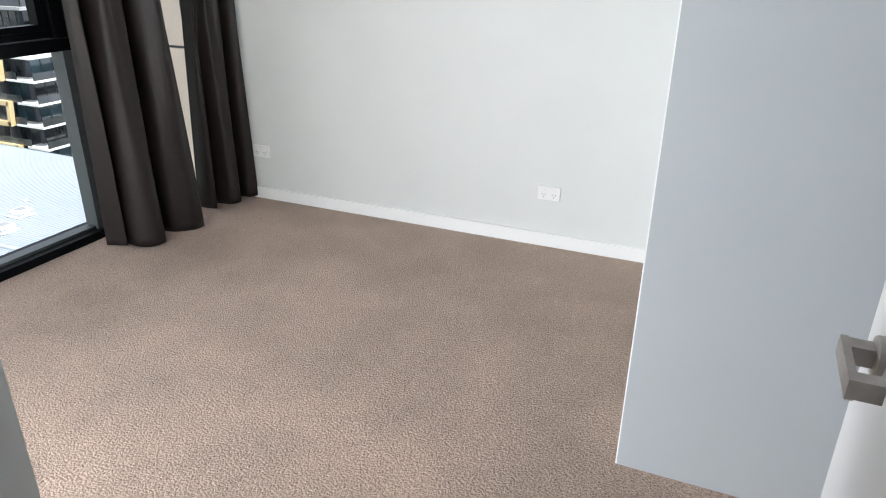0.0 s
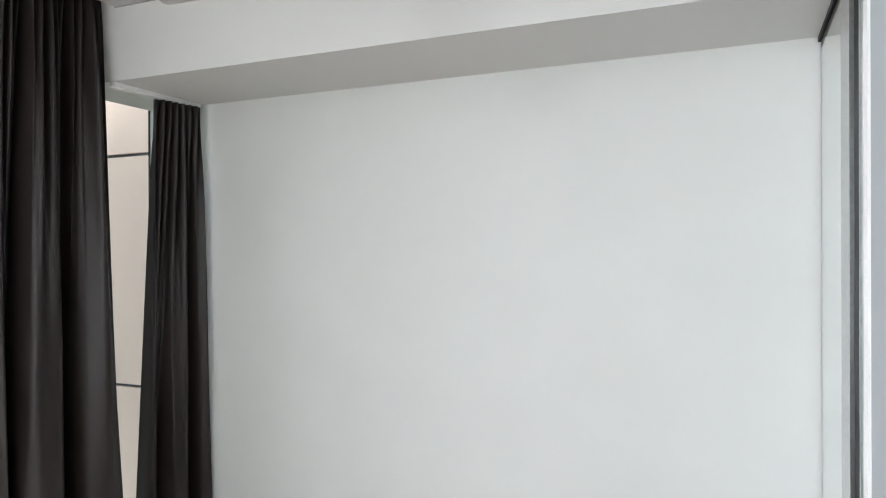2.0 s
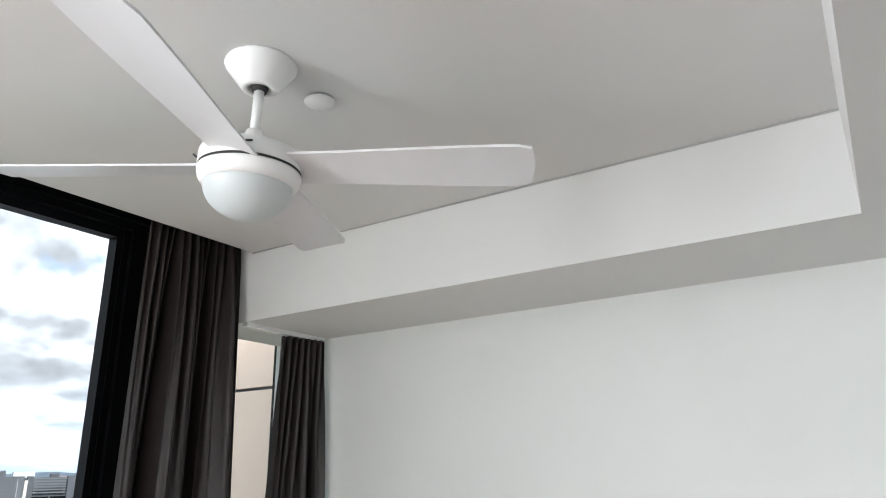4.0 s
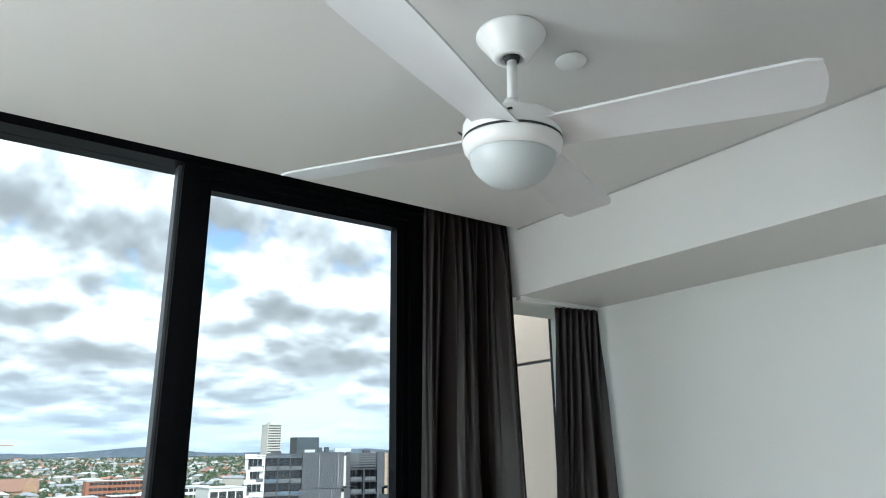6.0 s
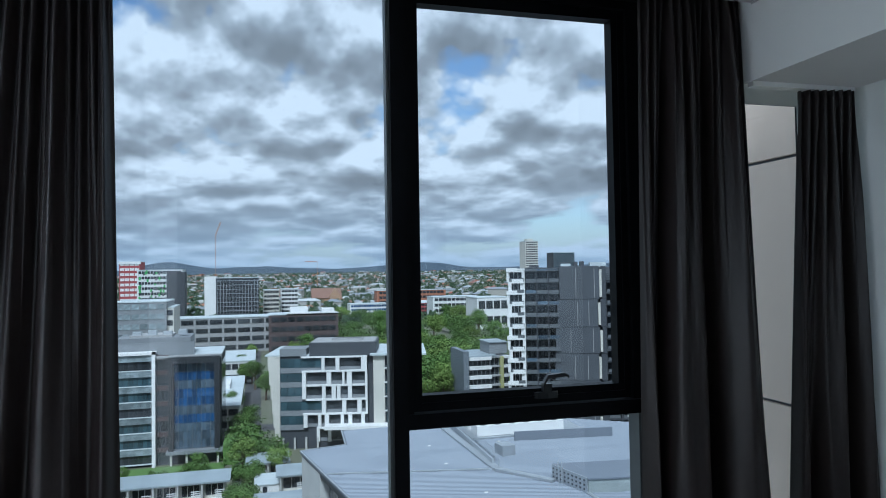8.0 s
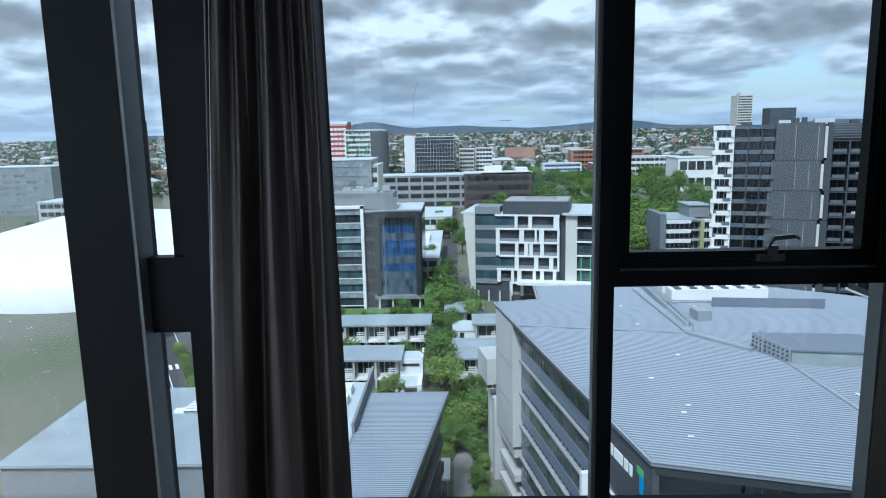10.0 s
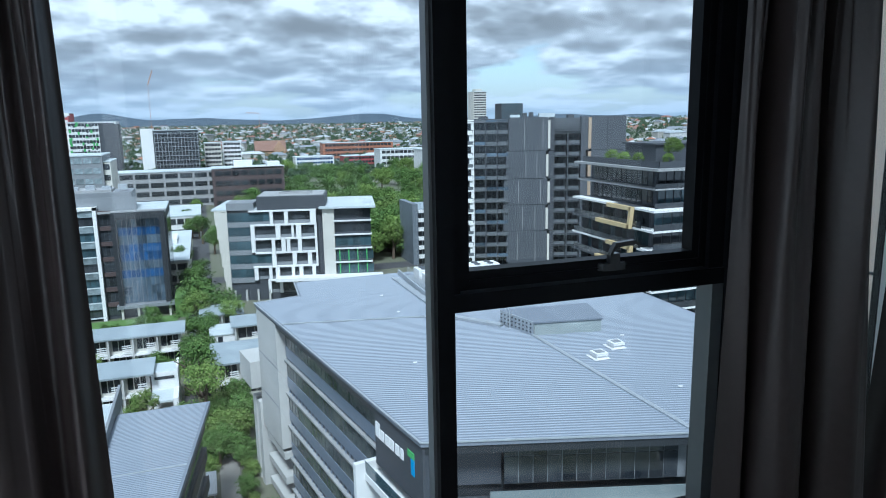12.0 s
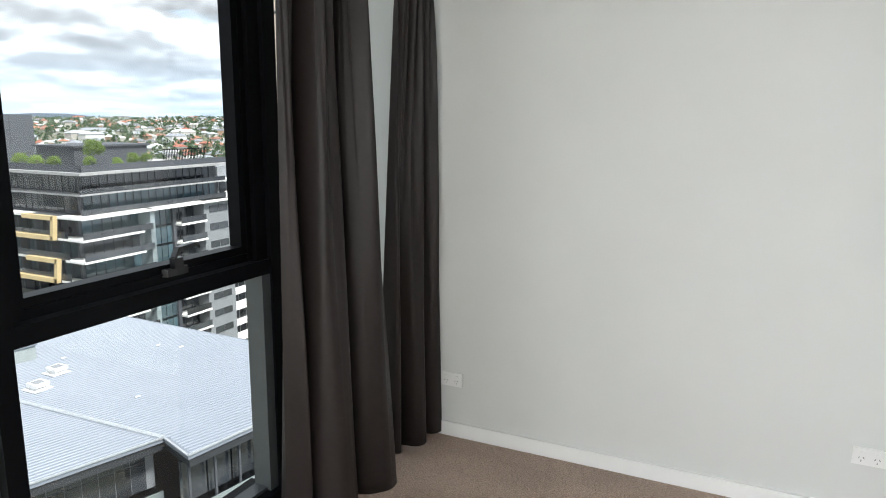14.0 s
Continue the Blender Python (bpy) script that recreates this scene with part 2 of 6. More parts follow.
# ---- the room ----
Z_HIGH, Z_LOW, Y_BACK, X_WARD = 2.70, 2.38, 4.265, 3.06
structure("floor", block(-0.12, 4.6, -1.2, 4.40, -0.25, 0.0), M_CARPET, "beige-brown carpet floor of the bedroom", "floor")
structure("wall_north", block(-0.0, 4.6, Y_BACK, Y_BACK + 0.12, 0, 3.05), M_WALL, "plain white painted wall with two sockets")
structure("wall_east", block(4.1, 4.22, 1.08, Y_BACK, 0, 3.05), M_WALL, "plain white painted wall behind the wardrobe")
structure("wall_door_nib", block(2.40, 2.535, 1.08, 1.20, 0, Z_LOW), M_TRIM, "white painted door jamb and wall end")
structure("wall_door_head", block(2.535, 4.1, 1.08, 1.20, 2.06, Z_LOW), M_WALL, "white wall over the door opening")
structure("wall_door_side", block(3.42, 4.1, 1.08, 1.20, 0, 2.06), M_WALL, "white wall beside the door opening")
structure("wall_corridor_west", block(2.40, 2.50, -1.2, 1.08, 0, Z_LOW), M_WALL, "white corridor wall")
structure("wall_corridor_east", block(3.6, 3.7, -1.2, 1.08, 0, Z_LOW), M_WALL, "white corridor wall")
structure("wall_corridor_end", block(2.5, 3.6, -1.2, -1.1, 0, Z_LOW), M_WALL, "white corridor end wall")
structure("wall_south", block(0.0, 2.40, -1.2, -1.08, 0, 3.05), M_WALL, "plain white painted wall")
bm = bmesh.new()
cuboid(bm, 0.36, 2.73, -1.08, 3.73, Z_HIGH, 3.05)
structure("ceiling", finish(bm), M_CEIL, "white painted raised ceiling with curtain recess", "ceiling")
bm = bmesh.new()
prism(bm, [(0.0, 3.73), (2.73, 3.73), (2.73, -1.2), (4.6, -1.2), (4.6, Y_BACK), (0.0, Y_BACK)], Z_LOW, 3.05)
structure("ceiling_bulkhead", finish(bm), M_CEIL, "white dropped ceiling along two walls", "ceiling")
structure("ceiling_recess", block(-0.12, 0.36, -1.2, 3.73, 2.98, 3.05), M_CEIL, "shadowed curtain recess over the window", "ceiling")
structure("slab_above", block(-0.12, 4.6, -1.2, 4.4, 3.05, 3.2), M_CEIL, "concrete slab over the ceiling", "ceiling")

# grey strip paints the line of shade where bulkhead meets raised ceiling
structure("trim_shadow_line", block(0.36, 2.73, 3.7265, 3.7295, 2.693, 2.6995), material("shadow_line", (0.40, 0.40, 0.39), 0.8), "thin grey strip painted as the shadow line under the raised ceiling", "trim")
structure("trim_skirting", block(0.0, X_WARD + 0.005, Y_BACK - 0.018, Y_BACK - 0.001, -0.02, 0.074, bevel=0.005), M_SKIRT, "low white painted skirting board", "skirting")

# ---- windows ----
M_BEAD = material("grey_bead", (0.085, 0.095, 0.10), 0.45, 0.2, color2=(0.075, 0.085, 0.09), scale=15)
win = thing("window_1", Matrix(), "floor-to-ceiling black aluminium window with awning sash", "window", kind="structure")
for nm, b in (("head", (-0.10, 0.06, 1.22, 3.40, 2.795, 2.98)), ("sill", (-0.10, 0.08, 1.22, 3.40, 0.0, 0.045)),
              ("mullion", (-0.036, 0.055, 2.275, 2.334, 0.045, 2.795)), ("jamb", (-0.04, 0.06, 3.40, 3.475, 0.0, 2.98)),
              ("frame", (-0.036, 0.04, 2.334, 2.358, 1.05, 2.795)), ("frame", (-0.036, 0.04, 3.335, 3.40, 1.05, 2.795)),
              ("frame", (-0.036, 0.04, 2.358, 3.335, 2.76, 2.795)),
              ("transom", (-0.036, 0.05, 2.334, 3.40, 0.99, 1.05)), ("jamb", (-0.10, 0.055, 1.10, 1.22, 0.0, 2.98))):
    part(nm, block(*b, bevel=0.003), M_FRAME, win)
for nm, b in (("bead", (-0.036, 0.05, 3.35, 3.40, 0.045, 0.99)), ("bead", (-0.036, 0.02, 2.264, 2.275, 0.045, 2.795)), ("bead", (-0.036, 0.03, 2.334, 3.35, 0.045, 0.06)),
              ("bead", (-0.036, 0.03, 1.22, 1.232, 0.045, 2.795))):
    part(nm, block(*b, bevel=0.002), M_BEAD, win, "grey glazing bead")
sash = part("sash", block(-0.036, 0.022, 2.36, 2.396, 1.055, 2.757, bevel=0.004), M_FRAME, win)
for nm, b in (("stile", (-0.036, 0.022, 3.272, 3.333, 1.055, 2.757)), ("top_rail", (-0.036, 0.022, 2.396, 3.272, 2.715, 2.757)),
              ("bottom_rail", (-0.036, 0.022, 2.396, 3.272, 1.055, 1.118)), ("gasket", (-0.03, 0.028, 3.300, 3.306, 1.07, 2.75)),
              ("gasket", (-0.03, 0.028, 2.396, 3.30, 1.084, 1.089))):
    part(nm, block(*b, bevel=0.003 if "gasket" not in nm else 0), M_FRAME, sash)
for y0, y1, z0, z1 in ((1.22, 2.275, 0.045, 2.795), (2.39, 3.275, 1.11, 2.72), (2.334, 3.345, 0.045, 0.99)):
    part("pane", block(-0.035, -0.029, y0, y1, z0, z1), M_GLASS, win).visible_shadow = False

M_HANDLE = material("black_handle", (0.010, 0.011, 0.013), 0.28, scale=40, spec=0.5)
# cam handle of the sash
handle = thing("window_handle", Matrix.Translation((0.024, 2.93, 1.09)), "black cast cam handle on the window sash", "handle")
bm = bmesh.new()
prism(bm, [(0.0, -0.055), (0.02, -0.045), (0.024, 0.0), (0.02, 0.045), (0.0, 0.055)], -0.012, 0.014)
part("base_plate", finish(bm, 0.003), M_HANDLE, handle)
part("pivot", block(0.004, 0.03, -0.022, 0.016, 0.014, 0.05, bevel=0.005), M_HANDLE, handle)
bm = bmesh.new()
for (ya, za, yb, zb, w) in ((-0.02, 0.045, 0.0, 0.078, 0.009), (0.0, 0.078, 0.075, 0.084, 0.008), (0.075, 0.084, 0.095, 0.074, 0.006)):
    vs = [bm.verts.new(p) for p in ((0.008, ya, za - w), (0.03, ya, za - w), (0.03, ya, za + w), (0.008, ya, za + w), (0.008, yb, zb - w), (0.03, yb, zb - w), (0.03, yb, zb + w), (0.008, yb, zb + w))]
    for f in ((0, 1, 2, 3), (7, 6, 5, 4), (0, 4, 5, 1), (1, 5, 6, 2), (2, 6, 7, 3), (3, 7, 4, 0)):
        bm.faces.new([vs[i] for i in f])
part("lever", finish(bm, 0.002), M_HANDLE, handle)

# window beyond the left curtain
win2 = thing("window_2", Matrix(), "black aluminium window with transom beyond the curtain", "window", kind="structure")
for nm, b in (("head", (-0.04, 0.06, -1.08, 1.10, 2.795, 2.98)), ("sill", (-0.04, 0.08, -1.08, 1.10, 0.0, 0.045)),
              ("jamb", (-0.036, 0.05, 0.69, 1.10, 0.045, 2.795)), ("post", (-0.10, 0.10, 0.275, 0.522, 0.045, 2.795)),
              ("transom", (-0.036, 0.03, 0.535, 0.69, 0.83, 1.13)), ("stile", (-0.036, 0.0, 0.632, 0.69, 1.13, 2.795))):
    part(nm, block(*b, bevel=0.003), M_FRAME, win2)
part("bead", block(-0.036, 0.098, 0.522, 0.535, 0.045, 2.795, bevel=0.002), M_BEAD, win2, "grey side face of the post")
for y0, y1, z0, z1 in ((0.535, 0.635, 1.13, 2.795), (0.535, 0.69, 0.045, 0.83), (-1.08, 0.275, 0.045, 2.795)):
    part("pane", block(-0.035, -0.029, y0, y1, z0, z1), M_GLASS, win2).visible_shadow = False

# narrow window under the bulkhead
win3 = thing("window_3", Matrix(), "narrow black-framed window under the bulkhead", "window", kind="structure")
for nm, b in (("head", (-0.10, 0.02, 3.475, 4.385, 2.405, 2.43)), ("sill", (-0.10, 0.06, 3.475, 4.385, 0.0, 0.045)), ("jamb", (-0.10, 0.02, 4.345, 4.385, 0.045, 2.405))):
    part(nm, block(*b, bevel=0.002), M_FRAME, win3)
part("pane", block(-0.035, -0.029, 3.475, 4.345, 0.045, 2.405), M_GLASS, win3).visible_shadow = False
structure("wall_window_end", block(-0.12, 0.0, 3.475, Y_BACK + 0.12, 2.43, 3.05), M_WALL, "wall over the narrow window")

# neighbouring outside wall with clad panels, seen through the narrow window
M_CLAD = material("clad_panel", (0.88, 0.72, 0.61), 0.5, color2=(0.86, 0.695, 0.585), scale=0.8, stain=0.06)
clad = thing("outside_wall", Matrix(), "cream clad outside wall with dark panel joints", "wall", kind="structure")
part("backing", block(-0.95, -0.12, 4.625, 4.85, -6, 6), material("joint_dark", (0.08, 0.085, 0.10), 0.7), clad)
for z0, z1 in ((-5.9, -3.28), (-3.26, -0.55), (-0.53, 0.83), (0.85, 2.21), (2.23, 3.6), (3.62, 5.9)):
    part("panel", block(-0.95, -0.12, 4.60, 4.627, z0, z1, bevel=0.004), M_CLAD, clad)

# ---- curtains ----
def smooth(a, b, t):
    t = min(max((t - a) / (b - a), 0.0), 1.0)
    return t * t * (3 - 2 * t)


def along(profile, u):
    """Smooth line through the (y, x) points of a hem, u from 0 to 1."""
    n = len(profile) - 1
    k = min(int(u * n), n - 1)
    f = u * n - k
    p0, p1, p2, p3 = (profile[min(max(k + d, 0), n)] for d in (-1, 0, 1, 2))
    out = []
    for c in (0, 1):
        out.append(0.5 * (2 * p1[c] + (p2[c] - p0[c]) * f + (2 * p0[c] - 5 * p1[c] + 4 * p2[c] - p3[c]) * f * f + (3 * p1[c] - p0[c] - 3 * p2[c] + p3[c]) * f ** 3))
    return out


def curtain_surface(top, hem, z_top, z_low, pleats, seed, nu=300, nv=70):
    """A gathered curtain: tight pleats at the heading run out into a few deep soft folds. top: (y0, y1, x0, x1); hem: (y, x) points."""
    rnd = random.Random(seed)
    ph = [rnd.uniform(0, 6.28) for _ in range(6)]
    grid = []
    bm = bmesh.new()
    for j in range(nv + 1):
        v = j / nv
        opened = smooth(0.02, 0.12, v) * v ** 0.85
        tight = (1 - smooth(0.04, 0.60, v)) * 0.021 + 0.0015
        mid = smooth(0.03, 0.22, v) * (1 - smooth(0.45, 0.95, v)) * 0.022
        row = []
        for i in range(nu + 1):
            u = i / nu
            hy, hx = along(hem, u)
            ty, tx = top[0] + (top[1] - top[0]) * u, top[2] + (top[3] - top[2]) * u
            q = math.sin(6.2832 * pleats * u + ph[0])
            pinch = math.copysign(abs(q) ** 0.6, q)
            ends = smooth(0.0, 0.05, u) * smooth(0.0, 0.05, 1 - u)
            x = tx + (hx - tx) * opened + tight * pinch * ends
            x += ends * mid * math.sin(6.2832 * pleats * 0.45 * (u + 0.02 * math.sin(4 * v + ph[1])) + ph[2])
            x += ends * 0.006 * math.sin(9 * u + 5 * v + ph[3]) * v
            y = ty + (hy - ty) * v + 0.008 * math.sin(6.2832 * 2.2 * u + 3.0 * v + ph[4]) * v * ends
            z = z_top + (z_low - z_top) * v
            if j == nv:
                z += 0.005 * math.sin(11 * u + ph[5])
            row.append(bm.verts.new((x, y, z)))
        grid.append(row)
    for a, b in zip(grid, grid[1:]):
        for i in range(nu):
            bm.faces.new((a[i], a[i + 1], b[i + 1], b[i]))
    return finish(bm, smooth=True)


def curtain(label, top, hem, z_top, z_low, pleats, seed):
    t = thing("curtain", Matrix(), label, "curtain", "dark bedroom curtains")
    c = part("cloth", curtain_surface(top, hem, z_top, z_low, pleats, seed), M_CURTAIN, t)
    mod = c.modifiers.new("thickness", "SOLIDIFY")
    mod.thickness = 0.003
    y0, y1, x0, x1 = top
    part("heading_tape", curtain_surface((y0 + 0.004, y1 - 0.004, x0 - 0.006, x1 - 0.006), [(y0 + 0.004, x0 - 0.006), (y1 - 0.004, x1 - 0.006)], z_top - 0.005, z_top - 0.09, pleats, seed, nv=3), M_CURTAIN, t)
    return t


curtain("dark brown pleated curtain drawn beside the tall window", (3.275, 3.722, 0.25, 0.28),
        [(3.255, 0.205), (3.285, 0.31), (3.315, 0.15), (3.355, 0.15), (3.325, 0.36), (3.39, 0.445), (3.465, 0.39), (3.505, 0.20), (3.56, 0.195), (3.545, 0.37), (3.62, 0.465), (3.70, 0.47), (3.735, 0.385)], 2.95, 0.012, 13, 3)
curtain("dark brown pleated curtain in the corner under the bulkhead", (3.975, 4.215, 0.33, 0.38),
        [(3.915, 0.24), (3.925, 0.33), (3.955, 0.355), (3.975, 0.25), (4.01, 0.235), (4.035, 0.38), (4.09, 0.415), (4.13, 0.37), (4.135, 0.27), (4.18, 0.285), (4.205, 0.40), (4.25, 0.43)], 2.355, 0.015, 7, 8)
curtain("dark brown pleated curtain gathered between two windows", (0.97, 1.30, 0.28, 0.28),
        [(0.80, 0.25), (0.86, 0.37), (0.95, 0.38), (1.00, 0.25), (1.08, 0.37), (1.17, 0.36), (1.21, 0.25), (1.28, 0.36), (1.34, 0.29)], 2.95, 0.012, 11, 21)
solid("curtain_track", block(0.32, 0.352, 3.735, 4.25, Z_LOW - 0.02, Z_LOW, bevel=0.004), M_TRIM, "white curtain track fixed under the bulkhead", "curtain track")
solid("curtain_track", block(0.25, 0.285, -1.07, 3.72, 2.955, 2.98, bevel=0.004), M_TRIM, "white curtain track in the ceiling recess", "curtain track")

# ---- ceiling fan ----
FAN = (1.531, 2.667)
fan = thing("ceiling_fan", Matrix.Translation((*FAN, Z_HIGH)), "white four-blade ceiling fan with frosted dome light", "ceiling fan")


def turned(profile, segments=48):
    bm = bmesh.new()
    lathe(bm, profile, segments)
    return finish(bm, smooth=True)


part("canopy", turned([(0.0, 0.0), (0.086, 0.0), (0.088, -0.004), (0.086, -0.010), (0.046, -0.066), (0.041, -0.070), (0.028, -0.070), (0.026, -0.055), (0, -0.055)]), M_PLASTIC, fan)
part("collar", turned([(0.0, -0.056), (0.019, -0.056), (0.021, -0.064), (0.018, -0.076), (0, -0.076)]), M_DARKPLASTIC, fan, "dark joint of the hanging rod")
HANG = Matrix.Translation((0, 0, -0.065)) @ Matrix.Rotation(radians(3.4), 4, Vector((0.078, 0.997, 0))) @ Matrix.Translation((0, 0, 0.060))


def hung(profile, segments=48):
    """A turned part of the fan that hangs slightly tilted from its ball joint."""
    bm = turned(profile, segments)
    bmesh.ops.transform(bm, matrix=HANG, verts=bm.verts)
    return bm


part("rod", hung([(0.0, -0.07), (0.0125, -0.07), (0.0125, -0.19), (0, -0.19)], 20), M_PLASTIC, fan)
part("yoke", hung([(0.0, -0.175), (0.019, -0.175), (0.024, -0.19), (0.036, -0.232), (0, -0.232)]), M_PLASTIC, fan)
part("screw", hung([(0, -0.196), (0.027, -0.196), (0.0275, -0.2), (0.027, -0.204), (0, -0.204)], 12), M_NICKEL, fan)
motor = part("motor_housing", hung([(0.0, -0.220), (0.06, -0.221), (0.098, -0.226), (0.114, -0.233), (0.120, -0.245), (0.121, -0.274), (0.118, -0.279), (0.0, -0.279)]), M_PLASTIC, fan)
part("seam_ring", hung([(0, -0.2775), (0.1192, -0.2775), (0.1192, -0.2855), (0, -0.2855)]), M_DARKPLASTIC, motor, "dark gap round the housing")
part("light_ring", hung([(0.0, -0.284), (0.1195, -0.284), (0.121, -0.289), (0.117, -0.307), (0.107, -0.321), (0.1, -0.321), (0, -0.319)]), M_PLASTIC, fan)
M_DOME = material("frosted_dome", (0.58, 0.62, 0.63), 0.35, color2=(0.57, 0.61, 0.62), scale=4)
part("dome", hung([(0.103, -0.316)] + [(0.104 * math.cos(a), -0.316 - 0.084 * math.sin(a)) for a in [k * math.pi / 28 for k in range(0, 14)]] + [(0.0, -0.400)]), M_DOME, fan, "frosted opal dome shade")


def fan_blade():
    bm = bmesh.new()
    n_len, pitch = 18, radians(12.5)
    rows = []
    for i in range(n_len + 1):
        t = i / n_len
        r = 0.095 + (0.67 - 0.095) * t
        half = 0.060 + 0.017 * smooth(0.0, 0.9, t)
        lead, trail = half, -half
        if t > 0.86:
            k = (t - 0.86) / 0.14
            trail += 0.009 * k ** 6
            lead -= 0.009 * k ** 6
        row = []
        for j in range(7):
            w = trail + (lead - trail) * j / 6
            z = -math.sin(pitch) * w + 0.004 * (1 - (2 * j / 6 - 1) ** 2)
            row.append((r - 0.009 * smooth(0.7, 1.0, t) * (2 * j / 6 - 1) ** 2, w * math.cos(pitch), z))
        rows.append(row)
    top = [[bm.verts.new((x, y, z + 0.003)) for x, y, z in row] for row in rows]
    bot = [[bm.verts.new((x, y, z - 0.003)) for x, y, z in row] for row in rows]
    for g, flip in ((top, False), (bot, True)):
        for a, b in zip(g, g[1:]):
            for j in range(6):
                q = (a[j], b[j], b[j + 1], a[j + 1])
                bm.faces.new(q if not flip else q[::-1])
    for a, b, c, d in zip(top, top[1:], bot, bot[1:]):
        bm.faces.new((a[0], b[0], d[0], c[0]))
        bm.faces.new((b[6], a[6], c[6], d[6]))
    for g, h in ((top[0], bot[0]), (top[-1], bot[-1])):
        for j in range(6):
            bm.faces.new((g[j], g[j + 1], h[j + 1], h[j]))
    return finish(bm)


M_BLADE = material("blade_white", (0.70, 0.70, 0.715), 0.35, color2=(0.685, 0.685, 0.70), scale=5)
BLADE = mesh_of(fan_blade(), "blade", M_BLADE)
for k in range(4):
    b = new("blade", BLADE)
    b.parent = fan
    b.matrix_local = HANG @ pose(0, 0, -0.272, 0, 0, 26.5 + 90 * k)
    slot = new("blade_slot", mesh_of(block(0.117, 0.1225, -0.05, 0.05, -0.256, -0.253), "blade_slot", M_DARKPLASTIC))
    slot.parent = fan
    slot.matrix_local = HANG @ pose(0, 0, 0, 0, 0, 26 + 90 * k)

det = thing("ceiling_sensor", Matrix.Translation((1.54, 2.87, Z_HIGH)), "round flat white cover on the ceiling", "sensor")
# dark ring stands in for the shade between cover and ceiling
part("base_ring", turned([(0, 0), (0.030, 0), (0.030, -0.006), (0, -0.006)]), M_DARKPLASTIC, det, "dark ring painted as the shadow gap")
part("cover", turned([(0, -0.005), (0.040, -0.005), (0.042, -0.008), (0.040, -0.012), (0, -0.013)]), M_PLASTIC, det)

# ---- sockets ----
def socket(x, z, label):
    s = thing("power_socket", Matrix.Translation((x, Y_BACK, z)), label, "power socket", "wall sockets")
    part("plate", block(-0.059, 0.059, -0.011, 0, -0.036, 0.036, bevel=0.003), M_PLASTIC, s)
    for k in (-1, 1):
        sw = part("switch", block(k * 0.028 - 0.011, k * 0.028 + 0.011, -0.0155, -0.0108, 0.009, 0.021, bevel=0.0025), M_PLASTIC, s)
        for (dx, dz, a) in ((-0.008, -0.006, 30), (0.008, -0.006, -30), (0.0, -0.019, 0)):
            o = part("pin_slot", block(-0.0011, 0.0011, -0.0004, 0.0004, -0.0042, 0.0042), M_DARKPLASTIC, s)
            o.matrix_local = pose(k * 0.028 + dx, -0.0112, dz, 0, a, 0)
    return s


socket(2.317, 0.298, "white double power socket low on the wall")
socket(0.479, 0.306, "white double power socket beside the corner curtain")

# ---- wardrobe with sliding mirror doors ----
ward = thing("wardrobe", Matrix(), "built-in wardrobe with mirrored sliding doors and white end panel", "wardrobe")
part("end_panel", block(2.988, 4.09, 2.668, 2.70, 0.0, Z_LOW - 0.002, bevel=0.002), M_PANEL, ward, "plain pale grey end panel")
part("edge_strip", block(2.984, 2.988, 2.669, 2.699, 0.0, Z_LOW - 0.004), M_TRIM, ward)
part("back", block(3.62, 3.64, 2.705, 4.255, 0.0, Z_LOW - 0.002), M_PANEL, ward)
part("top_track", block(3.072, 3.082, 2.705, 4.255, Z_LOW - 0.020, Z_LOW - 0.003), M_FRAME, ward, "black top track")
part("bottom_track", block(3.035, 3.115, 2.705, 4.244, 0.0, 0.016), M_ALU, ward)
part("dark_gap", block(3.060, 3.10, 3.18, 3.355, 0.018, Z_LOW - 0.021), M_FRAME, ward, "dark slot between the doors")
for x, y0, y1, stiles in ((3.085, 3.36, 4.255, ((3.36, 3.50, 0.034), (4.247, 4.252, 0.004))), (3.050, 2.71, 3.175, ((3.165, 3.175, 0.006), (3.0, 3.05, 0.012), (2.71, 2.74, 0.010)))):
    d = part("sliding_door", block(x - 0.004, x, y0 + 0.03, y1 - 0.012, 0.05, Z_LOW - 0.045), M_MIRROR, ward, "mirrored sliding door")
    for a, b, proud in stiles:
        part("stile", block(x - proud, x + 0.012, a, b, 0.018, Z_LOW - 0.022, bevel=0.003), M_ALU, d)
    part("rail", block(x - 0.010, x + 0.012, y0 + 0.10, y1 - 0.03, 0.018, 0.052), M_ALU, d)

# ---- door ----
door = thing("door_1", Matrix(), "white flush door standing open into the room", "door", kind="structure")
leaf = part("leaf", block(3.372, 3.407, 1.14, 1.895, 0.012, 2.05, bevel=0.002), M_TRIM, door)
part("jamb", block(3.425, 3.455, 1.07, 1.21, 0.0, 2.06, bevel=0.002), M_TRIM, door)
part("jamb", block(2.535, 2.56, 1.06, 1.22, 0.0, 2.06, bevel=0.002), M_TRIM, door)
lev = part("door_handle", block(3.322, 3.332, 1.70, 1.815, 0.986, 1.014, bevel=0.002), M_NICKEL, door, "satin nickel return lever")


def rod_x(x0, x1, y, z, r, seg=28):
    bm = bmesh.new()
    lathe(bm, [(0, 0), (r * 0.94, 0), (r, (x1 - x0) * 0.2), (r, x1 - x0), (0, x1 - x0)], seg)
    bmesh.ops.transform(bm, matrix=Matrix.Translation((x0, y, z)) @ Matrix.Rotation(radians(90), 4, "Y"), verts=bm.verts)
    return finish(bm, smooth=False)


part("rosette", rod_x(3.3615, 3.3725, 1.80, 1.0, 0.027), M_NICKEL, lev)
part("neck", block(3.3322, 3.364, 1.787, 1.813, 0.987, 1.013, bevel=0.002), M_NICKEL, lev)
